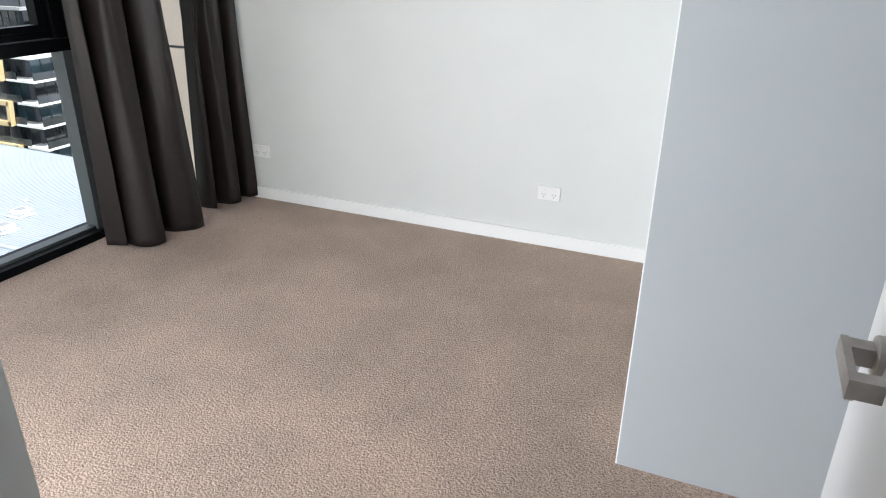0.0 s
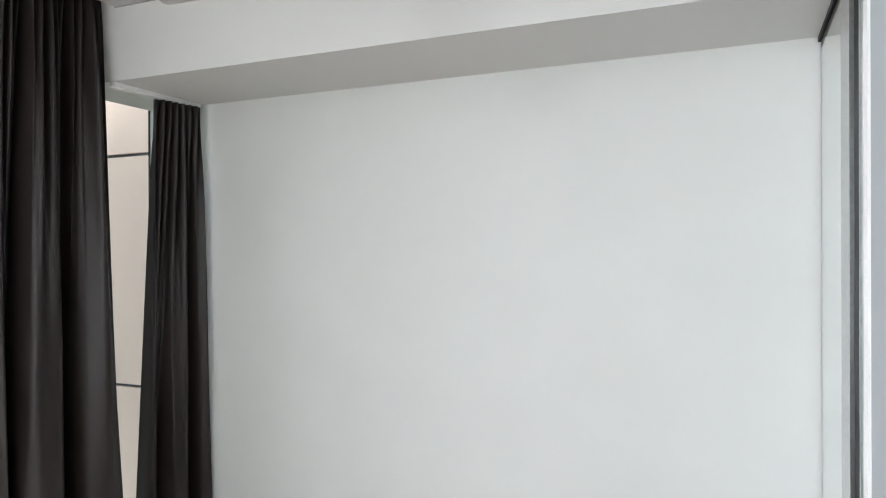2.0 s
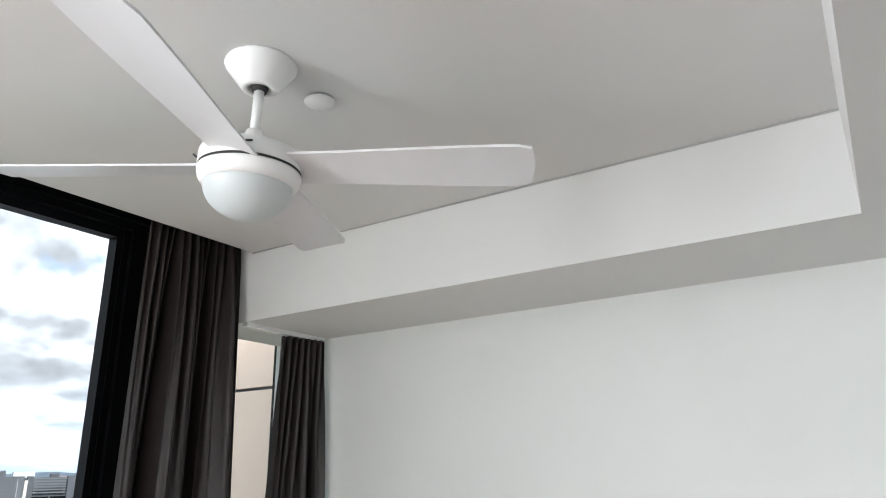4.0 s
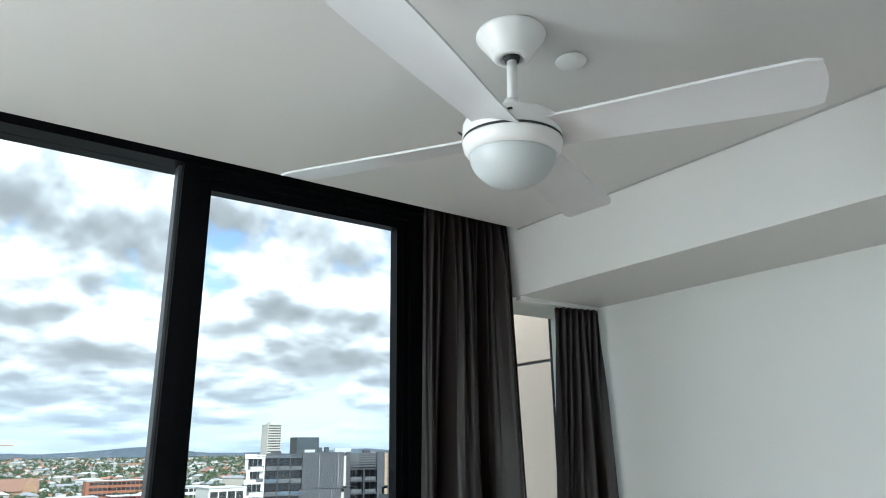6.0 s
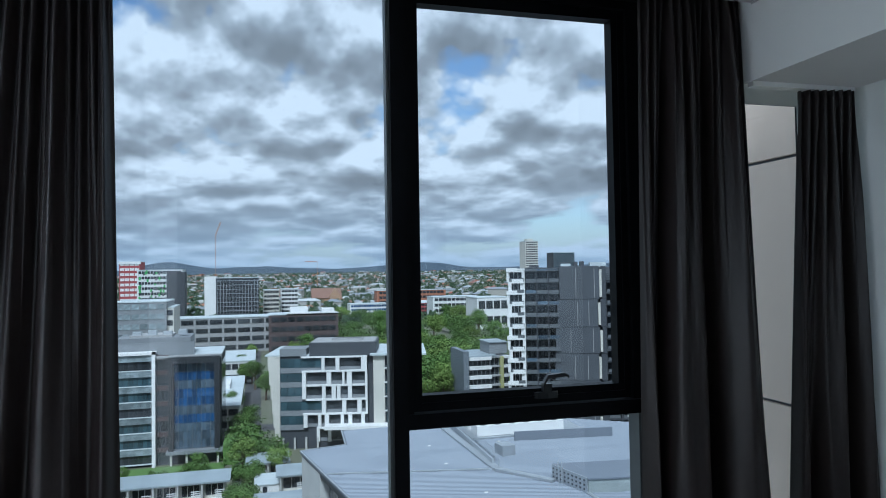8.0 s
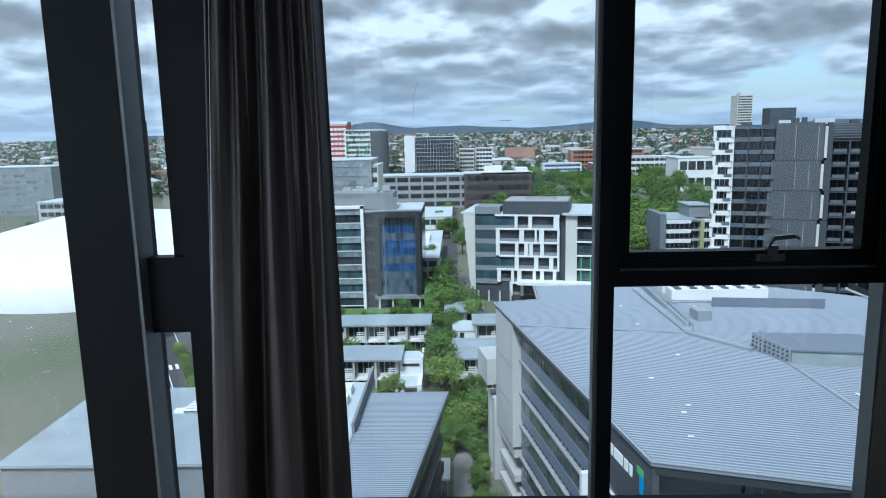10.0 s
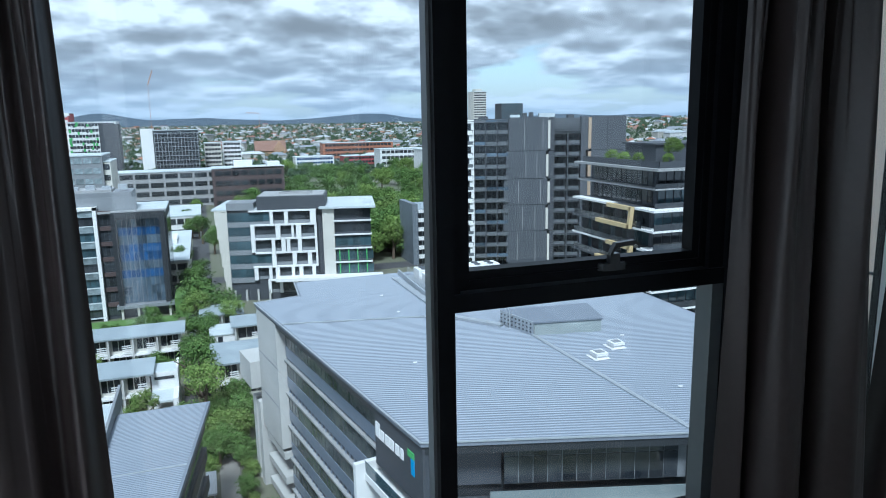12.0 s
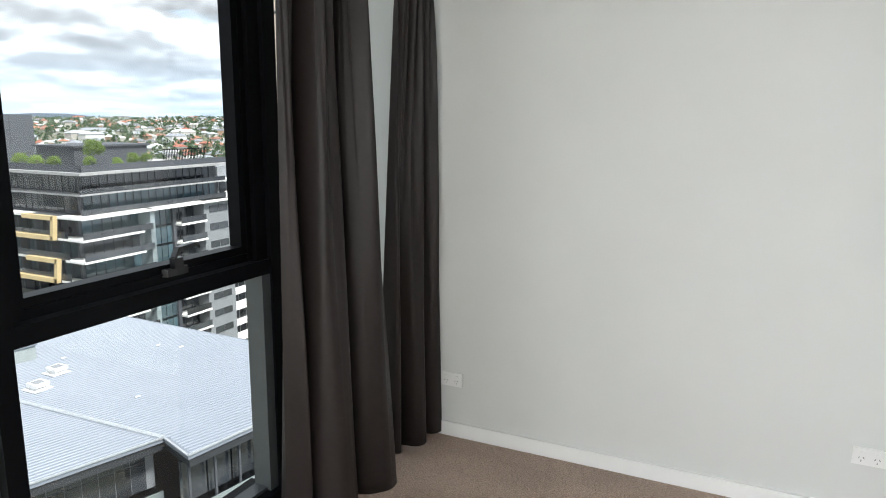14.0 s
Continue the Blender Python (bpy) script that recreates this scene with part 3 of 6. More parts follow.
part("return", block(3.3322, 3.362, 1.701, 1.724, 0.987, 1.013, bevel=0.002), M_NICKEL, lev)

# ---- the city outside: ground 45 m below the floor ----
G = -45.0


def land(x, y):
    """Height of the ground: flat near by, rising slowly to the suburbs and a low ridge on one side."""
    d = math.hypot(x, y)
    z = G + 30.0 * smooth(700, 3600, d)
    z += 26.0 * smooth(450, 900, -x) * smooth(230, 520, y) * (1 - smooth(1300, 2400, -x))
    return z


M_GROUND = material("city_ground", (0.11, 0.13, 0.07), 0.95, color2=(0.17, 0.165, 0.13), scale=0.02, stain=0.3, stain_scale=0.004)
M_ASPHALT = material("asphalt", (0.075, 0.075, 0.078), 0.9, color2=(0.06, 0.06, 0.063), scale=1.5, stain=0.2, stain_scale=0.1)
M_PAVE = material("pavement", (0.30, 0.285, 0.26), 0.9, scale=1.0, stain=0.15, stain_scale=0.2)
bm = bmesh.new()
xs = [20 - 40 * k for k in range(0, 40)] + [-1580 - 160 * k for k in range(1, 19)]
ys = [-2400 + 120 * k for k in range(0, 18)] + [-300 + 40 * k for k in range(0, 20)] + [520 + 130 * k for k in range(0, 24)]
ys = sorted(set(ys))
gv = [[bm.verts.new((x, y, land(x, y))) for y in ys] for x in xs]
for i in range(len(xs) - 1):
    for j in range(len(ys) - 1):
        bm.faces.new((gv[i][j], gv[i + 1][j], gv[i + 1][j + 1], gv[i][j + 1]))
structure("ground", finish(bm), M_GROUND, "green and built-up city ground reaching the hills", "ground")
# distance haze is put into the hills' base colour as blue-grey
M_HILLHAZE = material("hazy_far_hills", (0.075, 0.10, 0.13), 1.0, color2=(0.06, 0.085, 0.115), scale=0.004)
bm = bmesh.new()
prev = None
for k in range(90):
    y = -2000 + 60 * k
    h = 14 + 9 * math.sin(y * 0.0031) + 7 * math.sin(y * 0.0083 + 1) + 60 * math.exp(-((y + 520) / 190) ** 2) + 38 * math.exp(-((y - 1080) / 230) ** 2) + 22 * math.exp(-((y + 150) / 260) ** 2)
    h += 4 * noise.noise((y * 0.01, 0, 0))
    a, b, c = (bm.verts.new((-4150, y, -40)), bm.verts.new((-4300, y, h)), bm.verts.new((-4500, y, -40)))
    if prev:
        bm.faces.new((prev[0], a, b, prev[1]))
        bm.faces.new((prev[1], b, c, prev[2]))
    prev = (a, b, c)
structure("backdrop_hills", finish(bm, smooth=True), M_HILLHAZE, "low hills on the horizon, coloured blue-grey for distance haze", "hills")

for nm, (x0, x1, y0, y1), mt, lb in (("road_1", (-430, -99, -4.5, 1.5), M_ASPHALT, "narrow asphalt lane between the blocks"),
                                     ("road_2", (-216, -207, -60, 130), M_ASPHALT, "asphalt street crossing beyond the offices"),
                                     ("pavement_1", (-104, -60, 0.6, 3.2), M_PAVE, "paved path between planted beds")):
    structure(nm, block(x0, x1, y0, y1, G, G + 0.06), mt, lb, "road")

M_ROOF = material("blue_grey_roof", (0.19, 0.215, 0.255), 0.6, 0.1, color2=(0.175, 0.198, 0.238), scale=0.15, stain=0.06, stain_scale=0.05)
M_RIB = material("roof_rib", (0.235, 0.265, 0.31), 0.6, 0.1, color2=(0.22, 0.25, 0.295), scale=0.3)
M_FASCIA = material("dark_fascia", (0.026, 0.029, 0.034), 0.5, color2=(0.022, 0.025, 0.029), scale=0.4)
M_CONC = material("pale_concrete", (0.52, 0.52, 0.50), 0.85, color2=(0.46, 0.46, 0.445), scale=0.35, stain=0.15, stain_scale=0.12)
M_CREAM = material("cream_render", (0.60, 0.585, 0.53), 0.8, color2=(0.56, 0.545, 0.495), scale=0.3, stain=0.1, stain_scale=0.1)
M_WHITE = material("white_render", (0.74, 0.745, 0.74), 0.7, color2=(0.69, 0.695, 0.69), scale=0.3, stain=0.08, stain_scale=0.1)
M_CHAR = material("charcoal_panel", (0.060, 0.066, 0.078), 0.6, color2=(0.052, 0.058, 0.068), scale=0.3, stain=0.1, stain_scale=0.2)
M_SLATE = material("slate_panel", (0.078, 0.086, 0.101), 0.6, color2=(0.071, 0.079, 0.092), scale=0.2, stain=0.1, stain_scale=0.1, spread=0.06)
M_MIDGREY = material("mid_grey_panel", (0.22, 0.235, 0.25), 0.6, color2=(0.20, 0.215, 0.23), scale=0.3, stain=0.1)
M_LIGHTROOF = material("light_roof", (0.56, 0.61, 0.63), 0.6, 0.1, color2=(0.50, 0.55, 0.57), scale=0.25, stain=0.12, stain_scale=0.15)
M_GOLD = material("gold_frame", (0.60, 0.47, 0.25), 0.5, color2=(0.56, 0.435, 0.23), scale=0.5)
M_TAN = material("tan_fin", (0.40, 0.31, 0.22), 0.6, color2=(0.36, 0.275, 0.195), scale=0.5)
M_BROWN = material("brown_brick", (0.085, 0.062, 0.06), 0.8, color2=(0.07, 0.05, 0.05), scale=0.6)
M_BRICK = material("orange_brick", (0.34, 0.15, 0.09), 0.85, color2=(0.29, 0.125, 0.075), scale=0.3)
M_STONE = material("church_stone", (0.40, 0.26, 0.17), 0.85, color2=(0.34, 0.22, 0.14), scale=0.2)
M_STEEL = material("galvanised_steel", (0.50, 0.53, 0.56), 0.45, 0.6, scale=2)
M_REDROOF = material("red_roof", (0.33, 0.07, 0.075), 0.7, scale=0.3)
M_WINBLUE = material("blue_glass", (0.03, 0.09, 0.21), 0.06, color2=(0.015, 0.05, 0.14), scale=0.15, spread=0.45, spec=0.9)
M_WINSLATE = material("slate_glass", (0.05, 0.075, 0.11), 0.1, color2=(0.09, 0.12, 0.15), scale=0.25, spread=0.5, spec=0.9)
M_WINDARK = material("dark_glass", (0.022, 0.027, 0.034), 0.08, color2=(0.05, 0.055, 0.06), scale=0.6, spread=0.4, spec=0.8)
M_WINTEAL = material("teal_glass", (0.06, 0.105, 0.125), 0.1, color2=(0.035, 0.06, 0.075), scale=0.3, spread=0.35, spec=0.9)
M_WINPALE = material("pale_glass", (0.26, 0.31, 0.33), 0.15, color2=(0.12, 0.145, 0.155), scale=0.5, spread=0.3, spec=0.8)
M_TOWNROOF = material("town_roof", (0.36, 0.41, 0.44), 0.55, 0.2, color2=(0.32, 0.37, 0.40), scale=0.4, stain=0.15, stain_scale=0.2)
M_MOTTLED = material("mottled_cladding", (0.20, 0.23, 0.26), 0.6, color2=(0.10, 0.115, 0.135), scale=1.6, detail=2)
M_YELLOW = material("yellow_green_render", (0.42, 0.42, 0.19), 0.7)
M_GREEN = material("green_panel", (0.10, 0.42, 0.12), 0.7)
M_LAWN = material("lawn", (0.11, 0.20, 0.05), 0.95, color2=(0.09, 0.165, 0.04), scale=0.5)


def city_frame(x, y, yaw=90.0):
    """Local axes of a building: x along its front, y into it, z up from the ground."""
    return Matrix.Translation((x, y, G)) @ Matrix.Rotation(radians(yaw), 4, "Z")


def building(x, y, label, yaw=90.0, name="office_building", category="building"):
    return thing(name, city_frame(x, y, yaw), label, category)


def put(name, b, mat, parent, label=""):
    return part(name, block(*b), mat, parent, label)


def panes(parent, u0, u1, z0, z1, v, columns, mat, gap=0.12, depth=0.10, name="window"):
    """A row of panes set against a wall whose face lies at depth v."""
    w = (u1 - u0) / columns
    me = mesh_of(block(gap / 2, w - gap / 2, -depth, 0.02, 0, z1 - z0), name, mat)
    for k in range(columns):
        o = new(name, me)
        o.parent = parent
        o.location = (u0 + k * w, v, z0)


def side_panes(parent, v0, v1, z0, z1, u, columns, mat, gap=0.12, depth=0.10, sign=-1, name="window"):
    w = (v1 - v0) / columns
    a, b = (-depth, 0.02) if sign < 0 else (-0.02, depth)
    me = mesh_of(block(a, b, gap / 2, w - gap / 2, 0, z1 - z0), name, mat)
    for k in range(columns):
        o = new(name, me)
        o.parent = parent
        o.location = (u, v0 + k * w, z0)


# --- office block with the large blue-grey roof ---
ROOF_Z = 24.5
OUT = [(-84.2, 6.3), (-40.5, 14.4), (-34.9, 33.3), (-31.4, 32.1), (-28.0, 52.5), (-84.5, 53.8), (-94.0, 40.0), (-93.5, 12.4), (-85.5, 12.0)]
off = thing("office_building", Matrix.Translation((0, 0, G)), "large office block with blue-grey ribbed metal roof", "building")


def inset(outline, d):
    c = Vector((sum(p[0] for p in outline) / len(outline), sum(p[1] for p in outline) / len(outline)))
    k = []
    m = len(outline)
    for i in range(m):
        a, b, e = Vector(outline[i - 1]), Vector(outline[i]), Vector(outline[(i + 1) % m])
        n1, n2 = (b - a).normalized(), (e - b).normalized()
        n1, n2 = Vector((-n1.y, n1.x)), Vector((-n2.y, n2.x))
        q = (n1 + n2)
        q = q / max(q.length_squared / 2, 0.4)
        k.append((b.x + q.x * d, b.y + q.y * d))
    return k


bm = bmesh.new()
prism(bm, OUT, ROOF_Z - 0.3, ROOF_Z)
roof = part("roof", finish(bm), M_ROOF, off, "blue-grey ribbed metal roof")
bm = bmesh.new()
prism(bm, inset(OUT, 0.15), ROOF_Z - 0.95, ROOF_Z - 0.3)
part("fascia", finish(bm), M_FASCIA, off)
bm = bmesh.new()
prism(bm, inset(OUT, 2.6), 0, ROOF_Z - 0.95)
part("wall", finish(bm), M_FASCIA, off)


def ribs(outline, direction, step, z, width, height, keep=lambda x, y: True):
    """Roof ribs along one direction, cut to the outline."""
    bm = bmesh.new()
    d = Vector(direction).normalized()
    n = Vector((-d.y, d.x))
    pts = [Vector(p) for p in outline]
    lo, hi = min(p.dot(n) for p in pts), max(p.dot(n) for p in pts)
    k = lo + step
    while k < hi:
        cuts = []
        for a, b in zip(pts, pts[1:] + pts[:1]):
            da, db = a.dot(n) - k, b.dot(n) - k
            if (da < 0) != (db < 0):
                p = a + (b - a) * (da / (da - db))
                cuts.append(p.dot(d))
        cuts.sort()
        for s0, s1 in zip(cuts[::2], cuts[1::2]):
            a, b = n * k + d * (s0 + 0.3), n * k + d * (s1 - 0.3)
            if s1 - s0 < 1:
                continue
            q = n * width / 2
            lo4 = [bm.verts.new((p.x, p.y, z)) for p in (a - q, b - q, b + q, a + q)]
            r = n * width * 0.25
            hi4 = [bm.verts.new((p.x, p.y, z + height)) for p in (a - r, b - r, b + r, a + r)]
            bm.faces.new(hi4)
            for i in range(4):
                j = (i + 1) % 4
                bm.faces.new((lo4[i], lo4[j], hi4[j], hi4[i]))
        k += step
    return finish(bm)


rb = part("roof_ribs", ribs(OUT, (5.6, 18.9), 0.42, ROOF_Z, 0.16, 0.055), M_RIB, off)
tagged(rb, "long narrow ribs of the metal roof", kind="stuff")
edge = [(OUT[0], OUT[1]), (OUT[1], OUT[2]), (OUT[2], OUT[3]), (OUT[3], OUT[4]), (OUT[7], OUT[8]), (OUT[8], OUT[0])]


def beam(a, b, z0, z1, w):
    """A straight bar from a to b (x, y), w wide."""
    a, b = Vector(a), Vector(b)
    d = (b - a).normalized()
    q = Vector((-d.y, d.x)) * w / 2
    bm = bmesh.new()
    pts = [a - q, b - q, b + q, a + q]
    prism(bm, [(p.x, p.y) for p in pts], z0, z1)
    return finish(bm)


for a, b in edge:
    part("edge_flashing", beam(a, b, ROOF_Z, ROOF_Z + 0.10, 0.16), M_STEEL, off)
part("gutter", beam((-34.9, 33.2), (-59.4, 32.5), ROOF_Z - 0.05, ROOF_Z + 0.16, 0.4), M_STEEL, off, "box gutter along the roof step")
part("ridge_cap", beam((-73.3, 8.5), (-69.5, 26.7), ROOF_Z + 0.04, ROOF_Z + 0.17, 0.24), M_STEEL, off)
part("walkway", beam((-69.2, 26.6), (-90.0, 26.1), ROOF_Z + 0.05, ROOF_Z + 0.3, 0.9), M_STEEL, off, "galvanised roof walkway")
for k in range(14):
    part("walkway_rail", beam((-70 - 1.5 * k, 27.1), (-70.08 - 1.5 * k, 27.2), ROOF_Z, ROOF_Z + 1.0, 0.08), M_STEEL, off)
part("walkway", beam((-69.2, 26.6), (-63.4, 30.8), ROOF_Z + 0.05, ROOF_Z + 0.3, 0.8), M_STEEL, off)
part("plant_deck", beam((-86.5, 28.0), (-86.5, 44.0), ROOF_Z + 0.05, ROOF_Z + 0.25, 8), M_STEEL, off, "roof plant deck")
for k in range(2):
    ch = part("chiller", beam((-84.4 - 3.9 * k, 28.8), (-84.4 - 3.9 * k, 41.0), ROOF_Z + 0.3, ROOF_Z + 1.6, 2.7), M_WHITE, off, "white cooling unit with round fans")
    for i in range(12):
        bm = bmesh.new()
        lathe(bm, [(0, 0.12), (0.46, 0.12), (0.52, 0.0), (0, 0.0)], 12, (-83.8 - 3.9 * k - 1.2 * (i % 2), 29.8 + 2.0 * (i // 2)))
        bmesh.ops.translate(bm, vec=(0, 0, ROOF_Z + 1.6), verts=bm.verts)
        part("fan_top", finish(bm), M_CHAR, ch)
BOX = [(-59.2, 32.6), (-58.0, 39.8), (-63.5, 41.2), (-64.6, 31.4)]
M_BOXWALL = material("plant_wall", (0.33, 0.37, 0.37), 0.7, color2=(0.27, 0.31, 0.315), scale=0.6, stain=0.2, stain_scale=0.5)
bm = bmesh.new()
prism(bm, BOX, ROOF_Z, ROOF_Z + 1.35)
box = part("plant_box", finish(bm), M_BOXWALL, off, "grey roof plant enclosure")
bm = bmesh.new()
prism(bm, inset(BOX, -0.15), ROOF_Z + 1.35, ROOF_Z + 1.5)
part("box_roof", finish(bm), M_ROOF, box)
scr = part("perforated_screen", beam((-59.15, 32.45), (-64.4, 31.1), ROOF_Z + 0.05, ROOF_Z + 1.55, 0.08), M_STEEL, off, "perforated galvanised screen")
for k in range(9):
    for i in range(3):
        q = Vector((-59.4, 32.31)) + (Vector((-64.4, 31.02)) - Vector((-59.4, 32.31))) * (k / 8.6)
        part("hole", beam(q, q + Vector((-0.16, -0.04)), ROOF_Z + 0.3 + 0.42 * i, ROOF_Z + 0.45 + 0.42 * i, 0.1), M_CHAR, scr)
for k in range(2):
    part("ladder_stile", beam((-62.4 - 0.55 * k, 31.3 - 0.14 * k), (-62.45 - 0.55 * k, 31.2 - 0.14 * k), ROOF_Z, ROOF_Z + 2.3, 0.07), M_STEEL, off)
for k in range(6):
    part("ladder_rung", beam((-62.4, 31.24), (-62.98, 31.1), ROOF_Z + 0.35 * (k + 1), ROOF_Z + 0.35 * (k + 1) + 0.05, 0.05), M_STEEL, off)
part("plant_parapet", beam((-92.3, 27.3), (-71.0, 26.8), ROOF_Z, ROOF_Z + 0.8, 0.25), M_STEEL, off, "galvanised edge round the roof plant")
for k in range(4):
    part("guard_rail", beam((-91.5, 28.3 + 0.05 * k), (-72.0, 27.7), ROOF_Z + 0.5 + 0.25 * k, ROOF_Z + 0.54 + 0.25 * k, 0.05), M_STEEL, off)
part("plant_screen", beam((-80.6, 33.0), (-79.0, 46.0), ROOF_Z + 0.05, ROOF_Z + 1.2, 0.2), M_ROOF, off, "grey screen before the plant")
part("plant_cabinet", beam((-76.2, 29.6), (-74.2, 29.9), ROOF_Z, ROOF_Z + 1.2, 1.7), M_STEEL, off)
rndc = random.Random(5)
for x, y in ((-52.9, 38.2), (-50.9, 35.1)):
    v = part("roof_vent", block(x - 1.0, x + 0.7, y - 0.8, y + 0.8, ROOF_Z + 0.05, ROOF_Z + 0.12), M_WHITE, off, "white square roof vent")
    bm = bmesh.new()
    prism(bm, [(x - 0.5, y - 0.5), (x + 0.5, y - 0.5), (x + 0.5, y + 0.5), (x - 0.5, y + 0.5)], ROOF_Z + 0.12, ROOF_Z + 0.3)
    prism(bm, [(x - 0.62, y - 0.62), (x + 0.62, y - 0.62), (x + 0.62, y + 0.62), (x - 0.62, y + 0.62)], ROOF_Z + 0.38, ROOF_Z + 0.66)
    part("vent_cap", finish(bm, 0.05), M_WHITE, v)
    part("vent_grille", block(x - 0.4, x + 0.4, y - 0.4, y + 0.4, ROOF_Z + 0.3, ROOF_Z + 0.70), M_MIDGREY, v)
for k in range(15):
    x, y = rndc.uniform(-82, -40), rndc.uniform(14, 50)
    if x > -44 and y < 36:
        continue
    part("roof_anchor", beam((x, y), (x + 0.06, y + 0.38), ROOF_Z + 0.05, ROOF_Z + 0.14, 0.14), M_WHITE, off)

# its long side with sun-shade bands
M_SPAN = material("blue_spandrel", (0.19, 0.225, 0.285), 0.3, color2=(0.17, 0.205, 0.265), scale=0.3, stain=0.1, stain_scale=0.2)
M_LEDGE = material("grey_ledge", (0.36, 0.365, 0.365), 0.7, color2=(0.30, 0.305, 0.31), scale=0.5, stain=0.15, stain_scale=0.3)
M_WINSIDE = material("tinted_band", (0.045, 0.06, 0.066), 0.12, color2=(0.15, 0.17, 0.16), scale=0.35, spec=0.8, detail=3)
P1, P2, P3 = Vector(OUT[0]), Vector(OUT[1]), Vector(OUT[2])
ds = (P2 - P1).normalized()
ns = Vector((ds.y, -ds.x))
side_o = P1 - ns * 1.6


def on_side(s):
    return side_o + ds * s


LEN = (P2 - P1).length
conc = part("concrete_end", beam(on_side(0.4) + ns * 0.2, on_side(8.6) + ns * 0.2, ROOF_Z - 16, ROOF_Z - 0.6, 2.6), M_CONC, off, "pale concrete end wall")
for z in (ROOF_Z - 6.0, ROOF_Z - 10.9):
    part("joint", beam(on_side(0.4) + ns * 1.52, on_side(8.6) + ns * 1.52, z, z + 0.07, 0.04), M_MIDGREY, conc)
for k in range(6):
    zt = ROOF_Z - 0.95 - 4.1 * k
    zg = zt - (2.3 if k == 0 else 1.9)
    s1 = LEN - 8.0
    part("glass_band", beam(on_side(8.8), on_side(s1), zg, zt, 0.9), M_WINSIDE, off, "band of tinted glass")
    part("spandrel", beam(on_side(8.8) + ns * 0.25, on_side(s1) + ns * 0.25, zg - 1.3, zg, 0.5), M_SPAN, off)
    part("ledge", beam(on_side(8.6) + ns * 0.45, on_side(s1) + ns * 0.45, zt - 4.1, zt - 3.9, 0.5), M_LEDGE, off)
    part("vent_row", beam(on_side(8.8) + ns * 0.1, on_side(s1) + ns * 0.1, zt - 3.85, zg - 1.3, 0.4), M_CHAR, off)
    for i in range(26):
        p = on_side(9.0 + i * (s1 - 9.2) / 25.0) + ns * 0.45
        part("mullion", block(p.x - 0.035, p.x + 0.035, p.y - 0.035, p.y + 0.035, zg, zt), M_CHAR, off)
        p = on_side(9.0 + i * (s1 - 9.2) / 25.0) + ns * 0.3
        part("bracket", block(p.x - 0.12, p.x + 0.12, p.y - 0.1, p.y + 0.06, zt - 3.9, zg - 1.3), M_SPAN, off)
for k in range(4):
    z = ROOF_Z - 16.5 - 3.2 * k
    part("stair_landing", beam(on_side(1.2) - ns * 0.2, on_side(8.6) - ns * 0.2, z - 0.9, z, 3.0), M_CONC, off)
for sx in (-3.2, -0.9):
    part("column", beam(on_side(sx) + ns * 0.5, on_side(sx + 1.3) + ns * 0.5, 0, 11.5, 2.6), M_CONC, off)
part("canopy_wing", beam(on_side(-5.2) + ns * 0.9, on_side(0.3) + ns * 0.9, 13.5, 17.0, 3.6), M_CONC, off)
# pointed front corner with the sign panel and balconies
sg = part("sign_panel", beam(on_side(LEN - 8.2) + ns * 1.2, P2 - ns * 0.4, ROOF_Z - 5.2, ROOF_Z - 0.56, 0.5), M_CHAR, off, "dark sign panel with plain white bars")
M_SIGNBLUE = material("sign_blue", (0.02, 0.30, 0.65), 0.5)
M_SIGN = material("sign_white", (0.85, 0.85, 0.85), 0.5)
for k, (w, h, dz) in enumerate(((0.75, 1.25, 0.0), (0.66, 0.85, 0), (0.85, 0.85, 0), (0.62, 0.85, 0), (0.66, 0.85, 0), (0.45, 0.85, 0))):
    a = on_side(LEN - 8.0 + 0.9 * k) + ns * 1.47
    part("sign_bar", beam(a, a + ds * w, ROOF_Z - 2.7, ROOF_Z - 2.7 + h, 0.08), M_SIGN, sg)
a = on_side(LEN - 2.3) + ns * 1.47
part("sign_mark", beam(a, a + ds * 1.0, ROOF_Z - 1.9, ROOF_Z - 1.4, 0.08), M_GREEN, sg, "green sign mark")
part("sign_mark", beam(a + ds * 0.5, a + ds * 1.0, ROOF_Z - 3.2, ROOF_Z - 1.9, 0.08), M_SIGNBLUE, sg, "blue sign mark")
for k in range(3):
    z = ROOF_Z - 6.2 - 3.9 * k
    part("balcony_slab", beam(on_side(LEN - 9) + ns * 1.0, on_side(LEN + 3) + ns * 1.0, z - 0.6, z, 2.4), M_WHITE, off)
    part("balcony_rail", beam(on_side(LEN - 9) + ns * 2.1, on_side(LEN + 3) + ns * 2.1, z, z + 1.0, 0.06), M_WINTEAL, off, "glass balcony rail")
    part("balcony_wall", beam(on_side(LEN - 9.4) + ns * 1.4, on_side(LEN - 8.9) + ns * 1.4, z - 3.9, z + 0.9, 3.2), M_WHITE, off)
